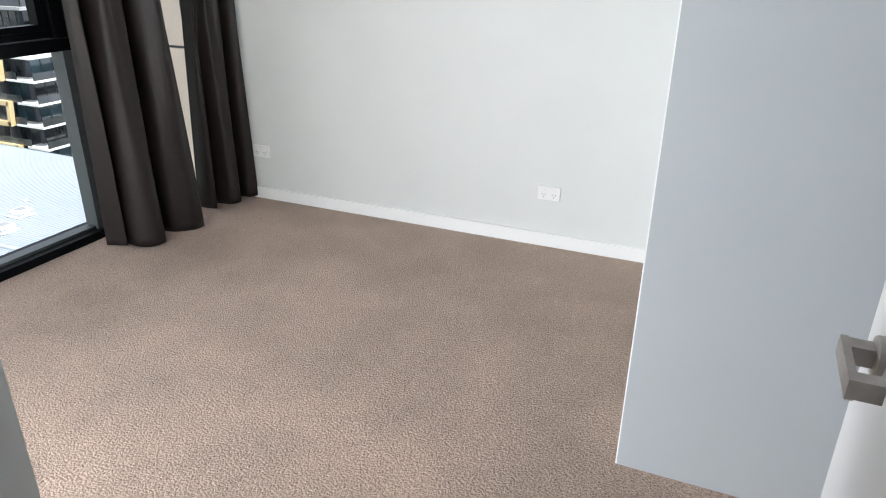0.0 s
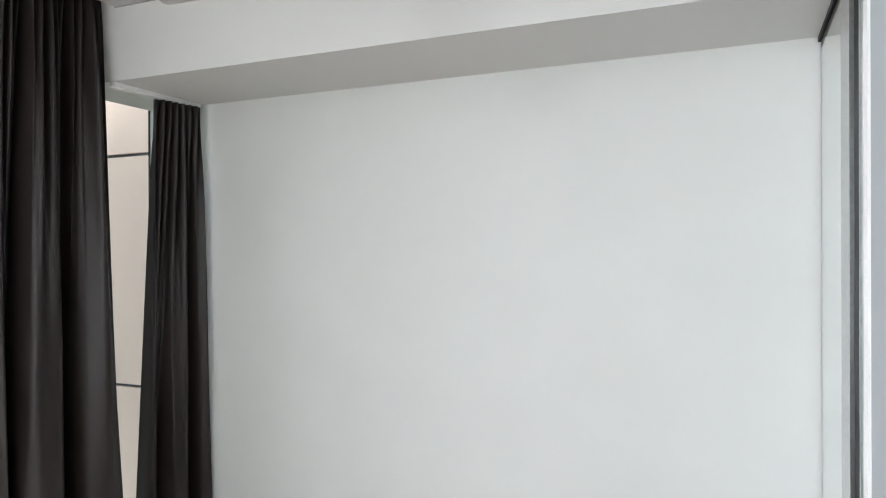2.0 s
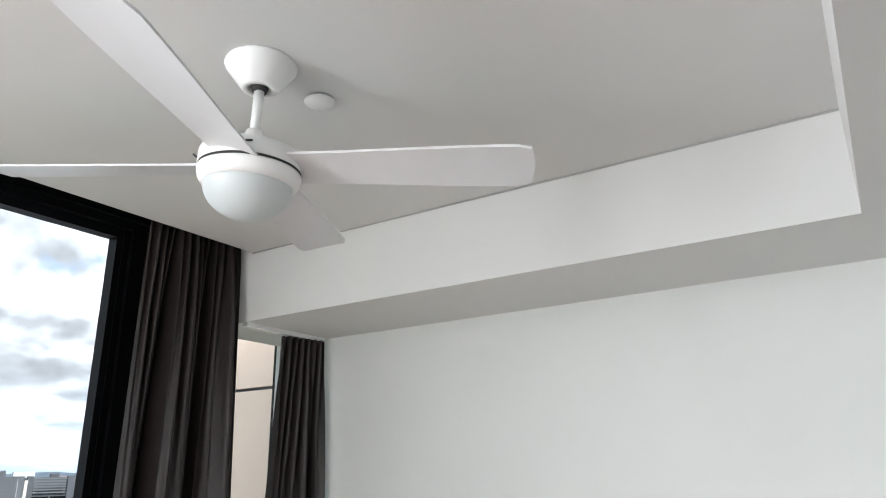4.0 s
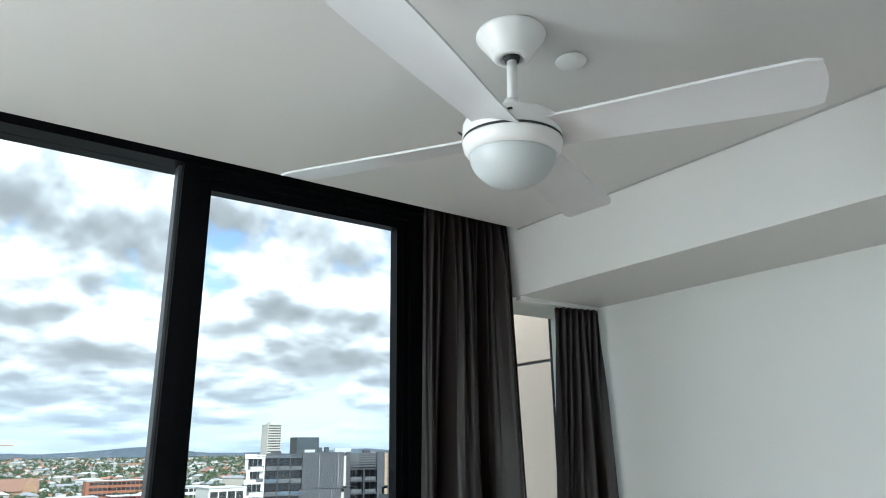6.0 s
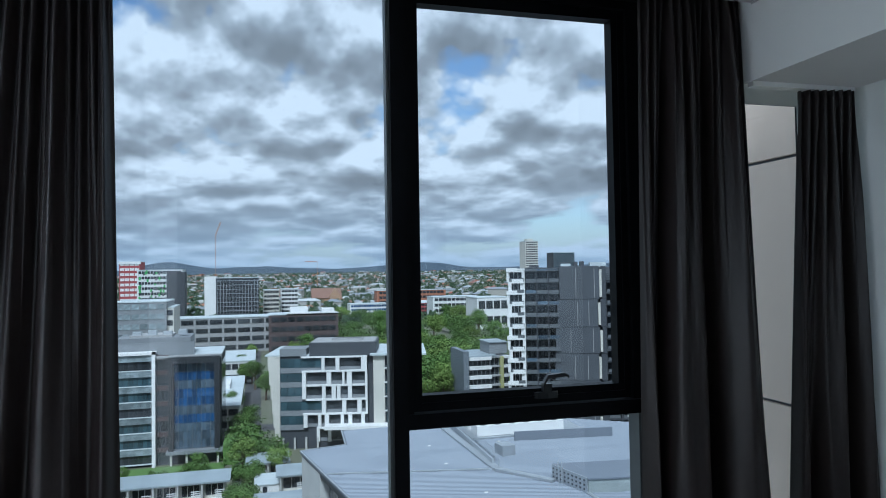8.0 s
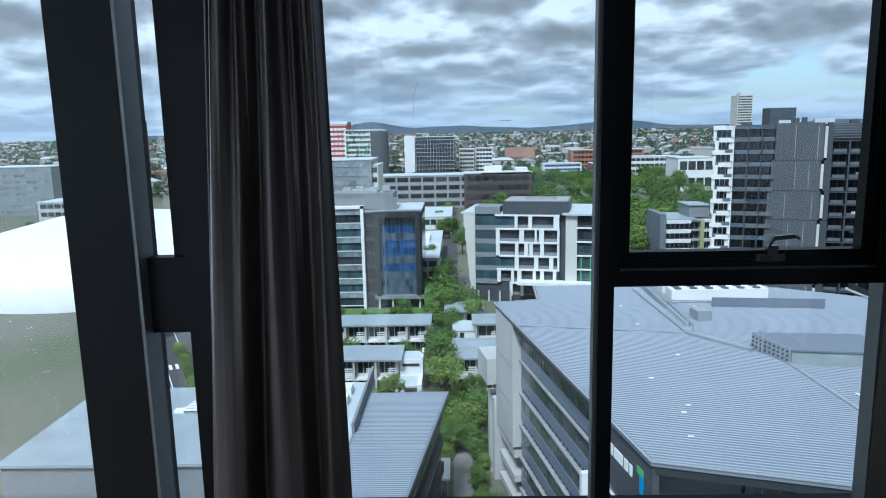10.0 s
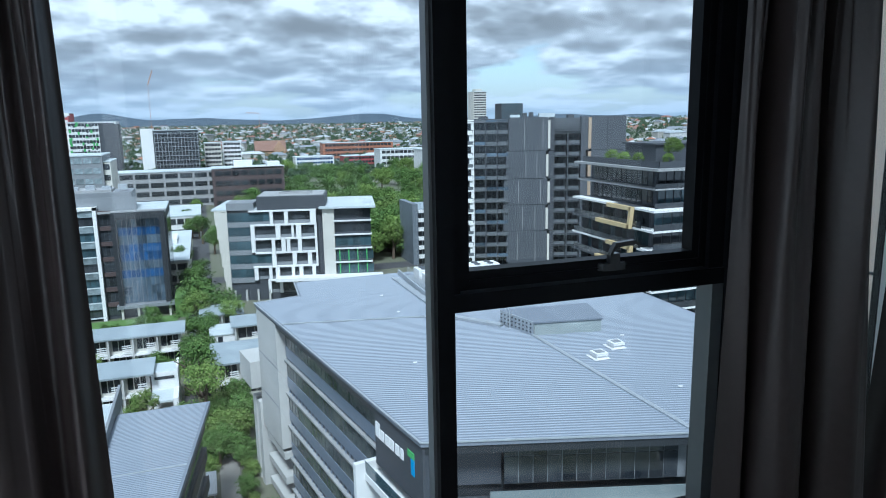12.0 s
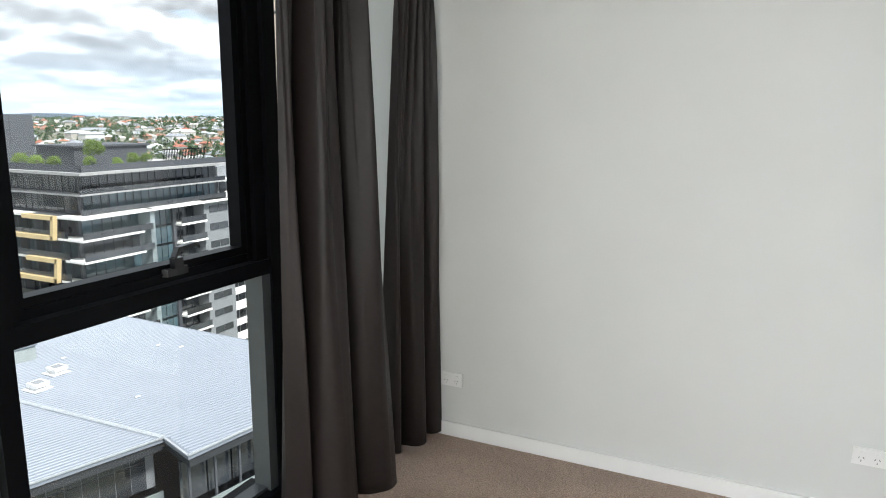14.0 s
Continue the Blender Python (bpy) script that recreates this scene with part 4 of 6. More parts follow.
# front below the roof edge
df = (P3 - P2).normalized()
nf = Vector((df.y, -df.x))
LF = (P3 - P2).length
M_BALUS = material("grey_balustrade", (0.20, 0.235, 0.24), 0.25, color2=(0.17, 0.20, 0.21), scale=0.2, spec=0.7)
M_PALEBEAM = material("cream_beam", (0.62, 0.60, 0.52), 0.8, color2=(0.57, 0.55, 0.48), scale=0.3, stain=0.1, stain_scale=0.1)
for k in range(5):
    zt = ROOF_Z - 1.0 - 4.6 * k
    for i in range(12):
        w = LF * 0.66 / 12
        a = P2 + df * (LF * 0.31 + i * w) - nf * 1.9
        part("front_pane", beam(a, a + df * (w - 0.08), zt - 1.15, zt - 0.35, 0.2), M_WINDARK, off)
        part("front_pane", beam(a, a + df * (w - 0.08), zt - 3.3, zt - 1.23, 0.2), M_WINDARK, off)
    part("glazing_bars", beam(P2 + df * LF * 0.31 - nf * 1.98, P3 - nf * 1.98, zt - 3.4, zt - 0.3, 0.14), M_MIDGREY, off)
    part("corner_wall", beam(P2 + df * 0.6 - nf * 2.3, P2 + df * LF * 0.30 - nf * 2.3, zt - 3.5, zt, 0.3), M_CHAR, off)
    part("balustrade", beam(P2 + df * LF * 0.25 - nf * 0.7, P3 - nf * 0.7, zt - 4.4, zt - 3.3, 0.12), M_BALUS, off, "grey glass balustrade")
    part("front_slab", beam(P2 + df * LF * 0.2 - nf * 0.9, P3 - nf * 0.9, zt - 5.1, zt - 4.4, 1.6), M_PALEBEAM, off)
P4, P5 = Vector(OUT[3]), Vector(OUT[4])
dq = (P5 - P4).normalized()
nq = Vector((dq.y, -dq.x))
for k in range(4):
    zt = ROOF_Z - 1.0 - 4.6 * k
    for i in range(9):
        a = P4 + dq * (0.5 + 2.1 * i) - nq * 1.8
        part("front_pane", beam(a, a + dq * 1.95, zt - 3.3, zt - 0.2, 0.3), M_WINDARK, off)
        part("front_post", beam(a + nq * 0.9, a + dq * 0.16 + nq * 0.9, zt - 3.9, zt - 0.1, 0.16), M_CHAR, off)
    part("balustrade", beam(P4 - nq * 0.7, P5 - nq * 0.7, zt - 4.4, zt - 3.3, 0.12), M_BALUS, off, "grey glass balustrade")
    part("front_slab", beam(P4 - nq * 0.7, P5 - nq * 0.7, zt - 5.1, zt - 4.4, 2.0), M_PALEBEAM, off)

# --- lower roof beside it ---
low = thing("office_wing", Matrix.Translation((0, 0, G)), "lower building with a sloping blue-grey metal roof", "building")
LR = [(-77.6, -9.5), (-48.0, -10.5), (-40.0, -6.0), (-53.5, -3.0), (-77.8, 0.3)]
bm = bmesh.new()
prism(bm, LR, 14.5, 15.0)
part("roof", finish(bm), M_ROOF, low)
tagged(part("roof_ribs", ribs(LR, (0.03, 1), 0.34, 15.0, 0.12, 0.05), M_RIB, low), "long narrow ribs of the metal roof", kind="stuff")
bm = bmesh.new()
prism(bm, inset(LR, 1.0), 0, 14.5)
part("wall", finish(bm), M_WINTEAL, low)
for k in range(4):
    bm = bmesh.new()
    prism(bm, inset(LR, 0.7), 1.2 + 3.6 * k, 2.6 + 3.6 * k)
    part("spandrel", finish(bm), M_FASCIA, low)
part("ridge_cap", beam((-62.7, -2.0), (-62.6, -9.8), 15.0, 15.09, 0.2), M_STEEL, low)
part("parapet_box", block(-84.0, -66.0, -14.5, -9.8, 0, 14.0), M_WHITE, low)
part("parapet_roof", block(-83.6, -66.4, -14.1, -10.2, 14.0, 14.1), M_LIGHTROOF, low)
part("parapet", block(-84.0, -66.0, -9.95, -9.65, 14.0, 16.2), M_MIDGREY, low)
for k in range(3):
    part("roof_unit", block(-81 + 3.4 * k, -79.2 + 3.4 * k, -13.2, -12.0, 14.1, 15.1), M_WHITE, low)

# --- office with the white frame grid ---
B = building(-183.0, 6.2, "office block with an irregular white frame grid", 77.3)
put("wall", (0, 23.0, 1.4, 24, 0, 24.2), M_CHAR, B)
put("roof", (-4.0, 8.2, 1.4, 24, 24.2, 24.6), M_LIGHTROOF, B, "pale flat roof")
put("roof_box", (0, 7.0, 0.9, 9, 24.3, 26.2), M_MIDGREY, B)
put("plant_room", (7.8, 25.4, 0.8, 14, 24.2, 27.7), M_CHAR, B)
put("plant_roof", (8.2, 25.0, 1.2, 13.6, 27.7, 27.9), M_LEDGE, B)
put("roof_well", (13.5, 21.5, 5, 11, 27.9, 28.05), M_FRAME, B)
put("well_kerb", (13.2, 21.8, 4.6, 5.0, 27.9, 28.5), M_LEDGE, B)
put("side_wall", (-0.4, 0.0, 1.2, 24, 0, 24.2), M_CREAM, B)
FH = 3.72
for k in range(6):
    z = 24.2 - FH * (k + 1)
    out = 3.2 - 0.35 * k
    put("side_ledge", (-out, -0.4, 1.4 + 0.2 * k, 23, z + FH - 0.3, z + FH + 0.1), M_CREAM, B, "cream concrete ledge")
    bm = bmesh.new()
    prism(bm, [(-out, 1.2), (-out + 0.35, 1.2), (-0.1, 1.7), (-0.45, 1.7)], z, z + FH)
    part("side_fin", finish(bm), M_CREAM, B)
    side_panes(B, 4, 22, z + 0.5, z + 2.8, -0.42, 6, M_WINTEAL)
# posts of the white frame, storey by storey from the top
POSTS = [(5.6, [(11.0, 11.8), (14.7, 15.7), (21.4, 22.9)]),
         (5.8, [(5.9, 6.9), (12.3, 13.5), (16.4, 17.0), (17.6, 18.9), (22.4, 23.0)]),
         (5.8, [(5.9, 6.9), (11.1, 12.0), (13.6, 14.7), (15.0, 15.9), (17.9, 18.9), (22.4, 23.0)]),
         (6.8, [(11.0, 12.1), (16.3, 17.4), (20.3, 21.4), (22.5, 23.0)]),
         (6.0, [(6.2, 7.2), (10.0, 10.8), (11.7, 12.8), (15.9, 16.7), (17.9, 18.9), (21.3, 22.2)]),
         (9.6, [(9.6, 10.4), (12.6, 13.4), (16.6, 17.4), (20.4, 21.2)])]
for k, (band, posts) in enumerate(POSTS):
    z = 24.2 - FH * (k + 1)
    left = posts[0][0]
    if k < 5:
        panes(B, 0.1, left - 0.1, z + 0.75, z + FH - 0.7, 1.2, max(3, int(left / 1.8)), M_WINTEAL, 0.07, 0.15)
        put("spandrel", (0, left - 0.1, 0.95, 1.4, z - 0.65, z + 0.7), M_MIDGREY, B)
    put("white_band", (band, 23.0, 0.35, 1.4, z + FH - 0.42, z + FH), M_WHITE, B, "white horizontal frame")
    for a, b in posts:
        put("white_post", (a, b, 0.4, 1.4, z + 0.0, z + FH - 0.42), M_WHITE, B)
    for (a, b), (c, d) in zip(posts, posts[1:]):
        if c - b < 0.2:
            continue
        panes(B, b, c, z + 0.95, z + FH - 0.45, 1.4, max(1, int((c - b) / 1.3)), M_WINDARK, 0.09, 0.12)
        put("sill_panel", (b, c, 1.2, 1.42, z + 0.05, z + 0.9), M_MIDGREY, B)
put("canopy", (12.0, 40.0, -3.0, 1.0, 5.6, 6.4), M_WHITE, B)
for k in range(10):
    put("canopy_pane", (12.6 + 2.7 * k, 14.9 + 2.7 * k, 0.6, 1.1, 2.4, 5.5), M_WINDARK, B)
for k in range(4):
    put("column", (0.6 + 3.0 * k, 1.1 + 3.0 * k, 0.4, 0.9, 0, 3.0), M_CONC, B)
put("link_wall", (23.0, 25.0, 2.4, 20, 0, 26.2), M_CHAR, B)
put("wing_wall", (24.6, 27.6, 0.6, 22, 3, 24.2), M_CREAM, B)
put("wing_core", (27.6, 37.0, 1.6, 22, 0, 24.2), M_CHAR, B)
bm = bmesh.new()
prism(bm, [(23.8, -0.4), (38.6, -0.8), (38.0, 20), (24.2, 20)], 24.2, lambda a, b: 24.75 + 0.02 * b)
part("wing_roof", finish(bm), M_LIGHTROOF, B)
for k in range(5):
    z = 24.2 - FH * (k + 1)
    panes(B, 27.7 + 0.25 * (k > 2), 37.2 + 0.5 * (k > 2), z + 0.9, z + FH - 0.35, 1.4, 6, M_WINTEAL if k > 1 else M_WINDARK, 0.09, 0.3)
    put("slab", (27.4, 37.4, 0.4, 1.4, z + 0.1, z + 0.45), M_WHITE, B)
    put("spandrel", (27.6, 37.1, 0.9, 1.5, z + 0.45, z + 0.95), M_CHAR, B)
    side_panes(B, 2.0, 16, z + 0.9, z + FH - 0.4, 37.0, 5, M_WINTEAL, 0.2, 0.2, 1)
for k in range(4):
    put("green_fin", (28.6 + 2.4 * k, 28.85 + 2.4 * k, 0.5, 1.2, 6.4, 13.4), M_GREEN, B)

# --- office with the blue curtain wall ---
C = building(-177.0, -33.0, "office block with a dark-framed blue glass wall")
put("wall", (-6, 25.0, 1.0, 24, 0, 25.6), M_CHAR, C)
put("roof", (-6, 25.0, 1.0, 24, 25.6, 26.0), M_LIGHTROOF, C)
put("roof_edge", (10.0, 25.2, -0.2, 1.2, 26.0, 26.5), M_LEDGE, C)
put("plant_room", (0, 17.5, 5, 16, 26.0, 30.6), M_MIDGREY, C)
put("plant_screen", (-2, 18.6, 2.6, 3.0, 26.0, 29.6), M_MIDGREY, C)
put("plant_roof", (3, 13, 6, 14, 30.6, 31.2), M_LEDGE, C)
for k in range(4):
    put("roof_unit", (3.6 + 3.6 * k, 5.6 + 3.6 * k, 7, 9, 31.2, 32.0 + 0.3 * (k % 2)), M_STEEL, C)
put("white_frame", (-6, 9.9, -0.6, 6, 27.0, 27.6), M_WHITE, C)
put("white_frame", (9.1, 9.9, -0.6, 1.0, 0, 27.6), M_WHITE, C)
for k in range(7):
    z = 23.4 - 3.75 * k
    panes(C, -6, 9.1, z - 0.1, z + 2.0, 0.6, 14, M_WINTEAL if k % 3 else M_WINDARK, 0.08, 0.2)
    put("spandrel", (-6, 9.1, -0.1, 0.9, z + 2.0, z + 3.6), M_WINPALE, C)
    put("slab_line", (-6, 9.1, -0.2, 0.9, z - 0.3, z - 0.12), M_LIGHTROOF, C)
    panes(C, 10.1, 12.9, z - 0.2, z + 2.2, 1.0, 3, M_WINDARK, 0.1)
    put("slab", (9.9, 12.9, 0.5, 1.0, z + 2.3, z + 3.3), M_BROWN, C)
put("dark_frame", (12.9, 14.0, -1.4, 1.0, 3.4, 26.2), M_FASCIA, C)
put("dark_frame", (23.5, 24.8, -1.4, 1.0, 3.4, 26.2), M_FASCIA, C)
put("dark_frame", (14.0, 23.5, -1.4, 1.0, 24.6, 26.2), M_FASCIA, C)
put("dark_frame", (12.4, 25.4, -1.8, 1.0, 2.8, 3.6), M_MIDGREY, C)
for k in range(10):
    z = 3.7 + 2.09 * k
    panes(C, 14.0, 23.5, z, z + 2.0, 0.6, 9, M_WINBLUE if k in (3, 5, 6, 8) else M_WINSLATE, 0.08, 0.25)
put("glazing_grid", (14.0, 23.5, 0.5, 0.62, 3.6, 24.6), M_LEDGE, C, "pale grid of glazing bars")
for k in range(4):
    put("column", (13.2 + 3.6 * k, 13.7 + 3.6 * k, -1.2, -0.7, 0, 2.8), M_CREAM, C)
side_panes(C, 2, 22, 4, 24, 25.0, 8, M_WINDARK, 0.5, 0.1, 1)
put("planter", (25.6, 29, -4, 6, 0, 5.0), M_LAWN, C, "green planted wall")
put("lawn", (4, 26, -9, -2, 0, 0.3), M_LAWN, C)

# --- dark apartment tower ---
D = building(-170.0, 64.5, "tall dark grey apartment tower with balconies", 70.0, "apartment_tower")
D.matrix_world = city_frame(-170.0, 64.5, 70.0) @ Matrix.Diagonal((0.857, 0.857, 1.0, 1.0))
put("core", (6.2, 52.9, 2.6, 26, 0, 46.6), M_SLATE, D)
put("left_core", (1.6, 6.2, 2.4, 22, 0, 45.8), M_WHITE, D)
put("crown_slab", (0.9, 6.4, 0.2, 6, 46.1, 46.5), M_WHITE, D)
M_RAIL = material("rail_grey", (0.12, 0.13, 0.142), 0.4, color2=(0.10, 0.11, 0.12), scale=0.5)
for k in range(15):
    z = 0.9 + 3.0 * k
    side = k % 2
    put("white_slab", (1.1, 6.3, 0.3, 3, z + 2.65, z + 3.1), M_WHITE, D)
    put("white_end", (0.7 + 0.5 * side, 1.5 + 0.7 * side, 0.2, 2.6, z + 0.1, z + 2.65), M_WHITE, D)
    put("white_end", (5.4 - 0.5 * side, 6.3, 0.4, 2.6, z + 0.1, z + 2.65), M_WHITE, D)
    panes(D, 1.6, 5.6, z + 0.1, z + 2.6, 2.4, 3, M_WINDARK, 0.2)
    put("white_rail", (0.6 + 1.7 * side, 3.9 + 1.9 * side, -0.1, 0.3, z + 2.65, z + 3.75), M_WHITE, D)
    put("rail", (1.4, 6.0, 0.32, 0.38, z + 0.1, z + 1.0), M_RAIL, D)
    for u in (6.5, 10.1, 13.6):
        off_ = 0.25 * ((k + int(u)) % 3)
        put("balcony_slab", (u, u + 3.3, -0.1 - off_, 2.6, z + 2.78, z + 2.98), M_RAIL, D)
        put("balcony_rail", (u + 0.1, u + 3.2, -0.12 - off_, -0.05 - off_, z + 2.98, z + 3.85) if k < 14 else (u, u + 3.2, 0.0, 0.06, z + 2.98, z + 3.4), M_RAIL if (k + int(u)) % 3 else M_WINSLATE, D)
        panes(D, u + 0.2, u + 3.1, z + 0.1, z + 2.6, 2.6, 2, M_WINDARK, 0.2)
    put("balcony_wall", (9.7, 10.05, -0.1, 2.6, z - 0.1, z + 2.9), M_CHAR, D)
    put("balcony_wall", (13.2, 13.5, -0.1, 2.6, z - 0.1, z + 2.9), M_CHAR, D)
    if k < 14:
        for u in (31.2, 35.4):
            panes(D, u + 0.3, u + 3.5, z + 0.1, z + 2.4, 2.58, 2, M_WINDARK, 0.25)
            put("balcony_slab", (u - 0.2, u + 3.9, 0.2, 2.6, z + 2.6, z + 2.85), M_CHAR, D)
            put("balcony_rail", (u + 0.2, u + 3.4, 0.35, 0.42, z, z + 0.85), M_RAIL, D)
        put("balcony_wall", (35.0, 35.4, 0.1, 2.6, z - 0.1, z + 2.8), M_CHAR, D)
# cladding in staggered bands of three storeys, with thin pale strips in the joints
for k, (z0, z1, shift, strips) in enumerate(((38.2, 46.9, 0.0, (5.0, 10.6)), (30.9, 38.1, -0.8, (6.2, 9.6)), (23.9, 30.8, -1.4, (4.6, 11.4)), (16.8, 23.8, -1.6, (6.0, 9.9)), (8.2, 16.7, -0.6, (3.4, 9.0)), (0.0, 8.1, 0.0, (6.0, 10.0)))):
    left = 16.9 + shift
    right = 29.0 - 0.5 * (k % 2)
    cuts = [left] + [left + q for q in strips] + [right]
    for a, b in zip(cuts, cuts[1:]):
        put("panel", (a + 0.03, b - 0.03, 0.0, 2.6, z0, z1), M_SLATE, D)
    for q in strips:
        put("strip", (left + q - 0.08, left + q + 0.08, -0.08, 0.2, z0 + 0.4, z1 - 0.6), M_LEDGE, D)
    put("cream_strip", (right + 0.05, right + 0.75, -0.1, 1.6, z0 + 0.5, z1 - 0.9), M_CREAM, D)
    put("panel", (right + 0.8, 31.1, 0.3, 2.6, z0, z1), M_CHAR, D)
    put("panel", (39.2, 41.4 - 0.7 * (k % 2), 0.2, 2.6, z0, z1), M_SLATE, D)
    put("gold_strip", (41.4, 42.3, -0.1, 1.8, z0 + 0.3, z1 - 0.3), M_TAN, D, "tan vertical fin")
    put("panel", (42.35, 47.2, 0.1, 2.6, z0, z1), M_SLATE, D)
    put("panel", (47.25, 52.9, 0.1, 2.6, z0, z1), M_SLATE, D)
for k in range(6):
    put("top_grille", (31.2, 39.0, 0.3, 0.5, 43.2 + 0.6 * k, 43.5 + 0.6 * k), M_RAIL, D)
for k, (u, w, h) in enumerate(((18, 3, 1.0), (22, 1.2, 1.5), (24, 1.2, 1.6), (27, 5, 1.3), (36, 2, 0.8), (8, 3, 0.7))):
    put("roof_unit", (u, u + w, 6, 9, 46.6, 46.6 + h), M_LIGHTROOF if k in (0, 3) else M_CHAR, D)

# --- dark apartment block with white slab edges and gold frames ---
E = building(-87.5, 68.0, "dark apartment block with white slab edges and gold frames", name="apartment_building")
EH = 38.6
put("wall", (0.6, 30.5, 2.2, 23, 0, EH - 6.4), M_CHAR, E)
put("upper_wall", (2.2, 30.5, 3.6, 23, EH - 6.4, EH - 0.3), M_CHAR, E)
put("roof", (-0.6, 30.6, -0.6, 24.6, EH - 0.4, EH), M_LEDGE, E, "grey roof slab edge")
put("terrace_slab", (0.2, 30.6, 0.8, 24.6, EH - 3.5, EH - 3.25), M_LEDGE, E)
put("roof_house", (6, 20, 9, 18, EH, EH + 3.2), M_CHAR, E)
put("roof_house_top", (5.6, 20.4, 8.6, 18.4, EH + 3.2, EH + 3.5), M_CHAR, E)
for k in range(28):
    put("fence_slat", (18 + 0.35 * k, 18.08 + 0.35 * k, 3.0, 3.1, EH, EH + 2.6), M_FRAME, E)
put("fence_rail", (18, 28, 3.0, 3.1, EH + 2.5, EH + 2.65), M_FRAME, E)
put("parapet_rail", (0.3, 30, 0.3, 0.38, EH, EH + 1.0), M_CHAR, E)
put("parapet_rail", (0.3, 0.38, 0.3, 23, EH, EH + 1.0), M_CHAR, E)
SH = 3.2
for k in range(11):
    z = EH - 6.4 - SH * (k + 1)
    if z < -1:
        break
    # front balconies
    wide = k == 0
    put("slab_edge", (-1.4, 30.6 if wide else 9.5, -1.2, 4.3 if wide or k % 2 else 3.0, z + SH - 0.32, z + SH), M_WHITE, E, "white balcony slab edge")
    if not wide:
        put("slab_edge", (17.4, 23.2, -0.9, 2.2, z + SH - 0.38, z + SH - 0.04), M_WHITE, E)
    put("balcony_rail", (-1.2, 11.3, -1.1, -1.02, z + 0.0, z + 1.0), M_WINDARK, E)
    put("balcony_rail", (17.5, 23.1, -0.8, -0.72, z + 0.0, z + 1.0), M_WINDARK, E)
    panes(E, 1.0, 11.4, z + 0.1, z + SH - 0.5, 2.2, 6, M_WINDARK if k % 2 else M_WINTEAL, 0.2)
    panes(E, 12.0, 17.2, z + 0.1, z + SH - 0.3, 1.2, 4, M_WINTEAL, 0.15, 0.15)
    put("pier", (11.2, 12.1, -0.6, 2.2, z, z + SH), M_WINPALE if k < 6 else M_MIDGREY, E)
    put("pier", (16.9, 17.6, 0.6, 2.2, z, z + SH), M_CHAR, E)
    panes(E, 18, 23, z + 0.1, z + SH - 0.5, 2.2, 3, M_WINDARK, 0.2)
    put("grey_wall", (23.2, 30.0, -0.2, 2.2, z, z + SH), M_MIDGREY, E)
    panes(E, 24.4, 29.0, z + 1.0, z + 2.2, -0.2, 2, M_WINDARK, 0.15)
    # side balconies
    put("side_slab", (-1.4, 0.6, 11.2, 23.6, z + SH - 0.32, z + SH), M_WHITE if k % 2 == 0 else M_CHAR, E)
    put("side_slab", (-1.0, 0.6, 4.4, 11.1, z + SH - 0.32, z + SH), M_CHAR, E)
    for i in range(5):
        put("side_fin", (-0.9, 0.6, 6.5 + 3.6 * i, 6.7 + 3.6 * i, z, z + SH - 0.3), M_CHAR, E)
    side_panes(E, 2.6, 23, z + 0.1, z + SH - 0.5, 0.6, 12, M_WINTEAL if k % 3 else M_WINDARK, 0.2)
    put("side_rail", (-1.3, -1.22, 2.2, 23, z, z + 1.0), M_WINDARK, E)
for k in range(2):
    z = EH - 3.4 - 3.05 * k
    panes(E, 2.6, 30, z + 0.2, z + 2.6, 3.6, 18, M_WINTEAL if k else M_WINDARK, 0.25)
    side_panes(E, 4, 22, z + 0.2, z + 2.6, 2.2, 12, M_WINDARK, 0.25)
    put("terrace_rail", (0.3, 30, 0.9, 0.98, z - 0.1, z + 0.9), M_WINDARK, E)
for dz in (0.0, 2 * SH, 4 * SH):
    z1 = EH - 6.4 - dz
    put("gold_beam", (-2.0, -1.3, 4.3, 11.2, z1 - 0.55, z1 + 0.1), M_GOLD, E, "gold frame round the balconies")
    put("gold_beam", (-2.0, -1.3, 4.6, 14.6, z1 - SH - 0.35, z1 - SH + 0.3), M_GOLD, E, "gold frame round the balconies")
    bm = bmesh.new()
    vs = [bm.verts.new(q) for q in [(x, y, z) for x in (-2.0, -1.3) for y, z in ((4.0, z1 + 0.1), (4.6, z1 + 0.1), (5.2, z1 - SH - 0.35), (4.6, z1 - SH - 0.35))]]
    for f in ((0, 1, 2, 3), (7, 6, 5, 4), (0, 4, 5, 1), (1, 5, 6, 2), (2, 6, 7, 3), (3, 7, 4, 0)):
        bm.faces.new([vs[i] for i in f])
    part("gold_post", finish(bm), M_GOLD, E)

E2 = building(-92.0, 100.5, "white balconied apartment block behind", name="apartment_building")
put("wall", (0.4, 40, 1, 20, 0, 37.4), M_MIDGREY, E2)
for k in range(11):
    z = 3.2 * k
    put("slab", (0, 30, -1.0, 1.0, z + 2.7, z + 3.2), M_WHITE, E2)
    put("rail", (0, 30, -1.0, -0.9, z + 0.1, z + 0.9 + 0.4 * (k % 2)), M_WHITE, E2)
    panes(E2, 0.6, 20, z + 0.2, z + 2.5, 1.0, 10, M_WINDARK, 0.3)

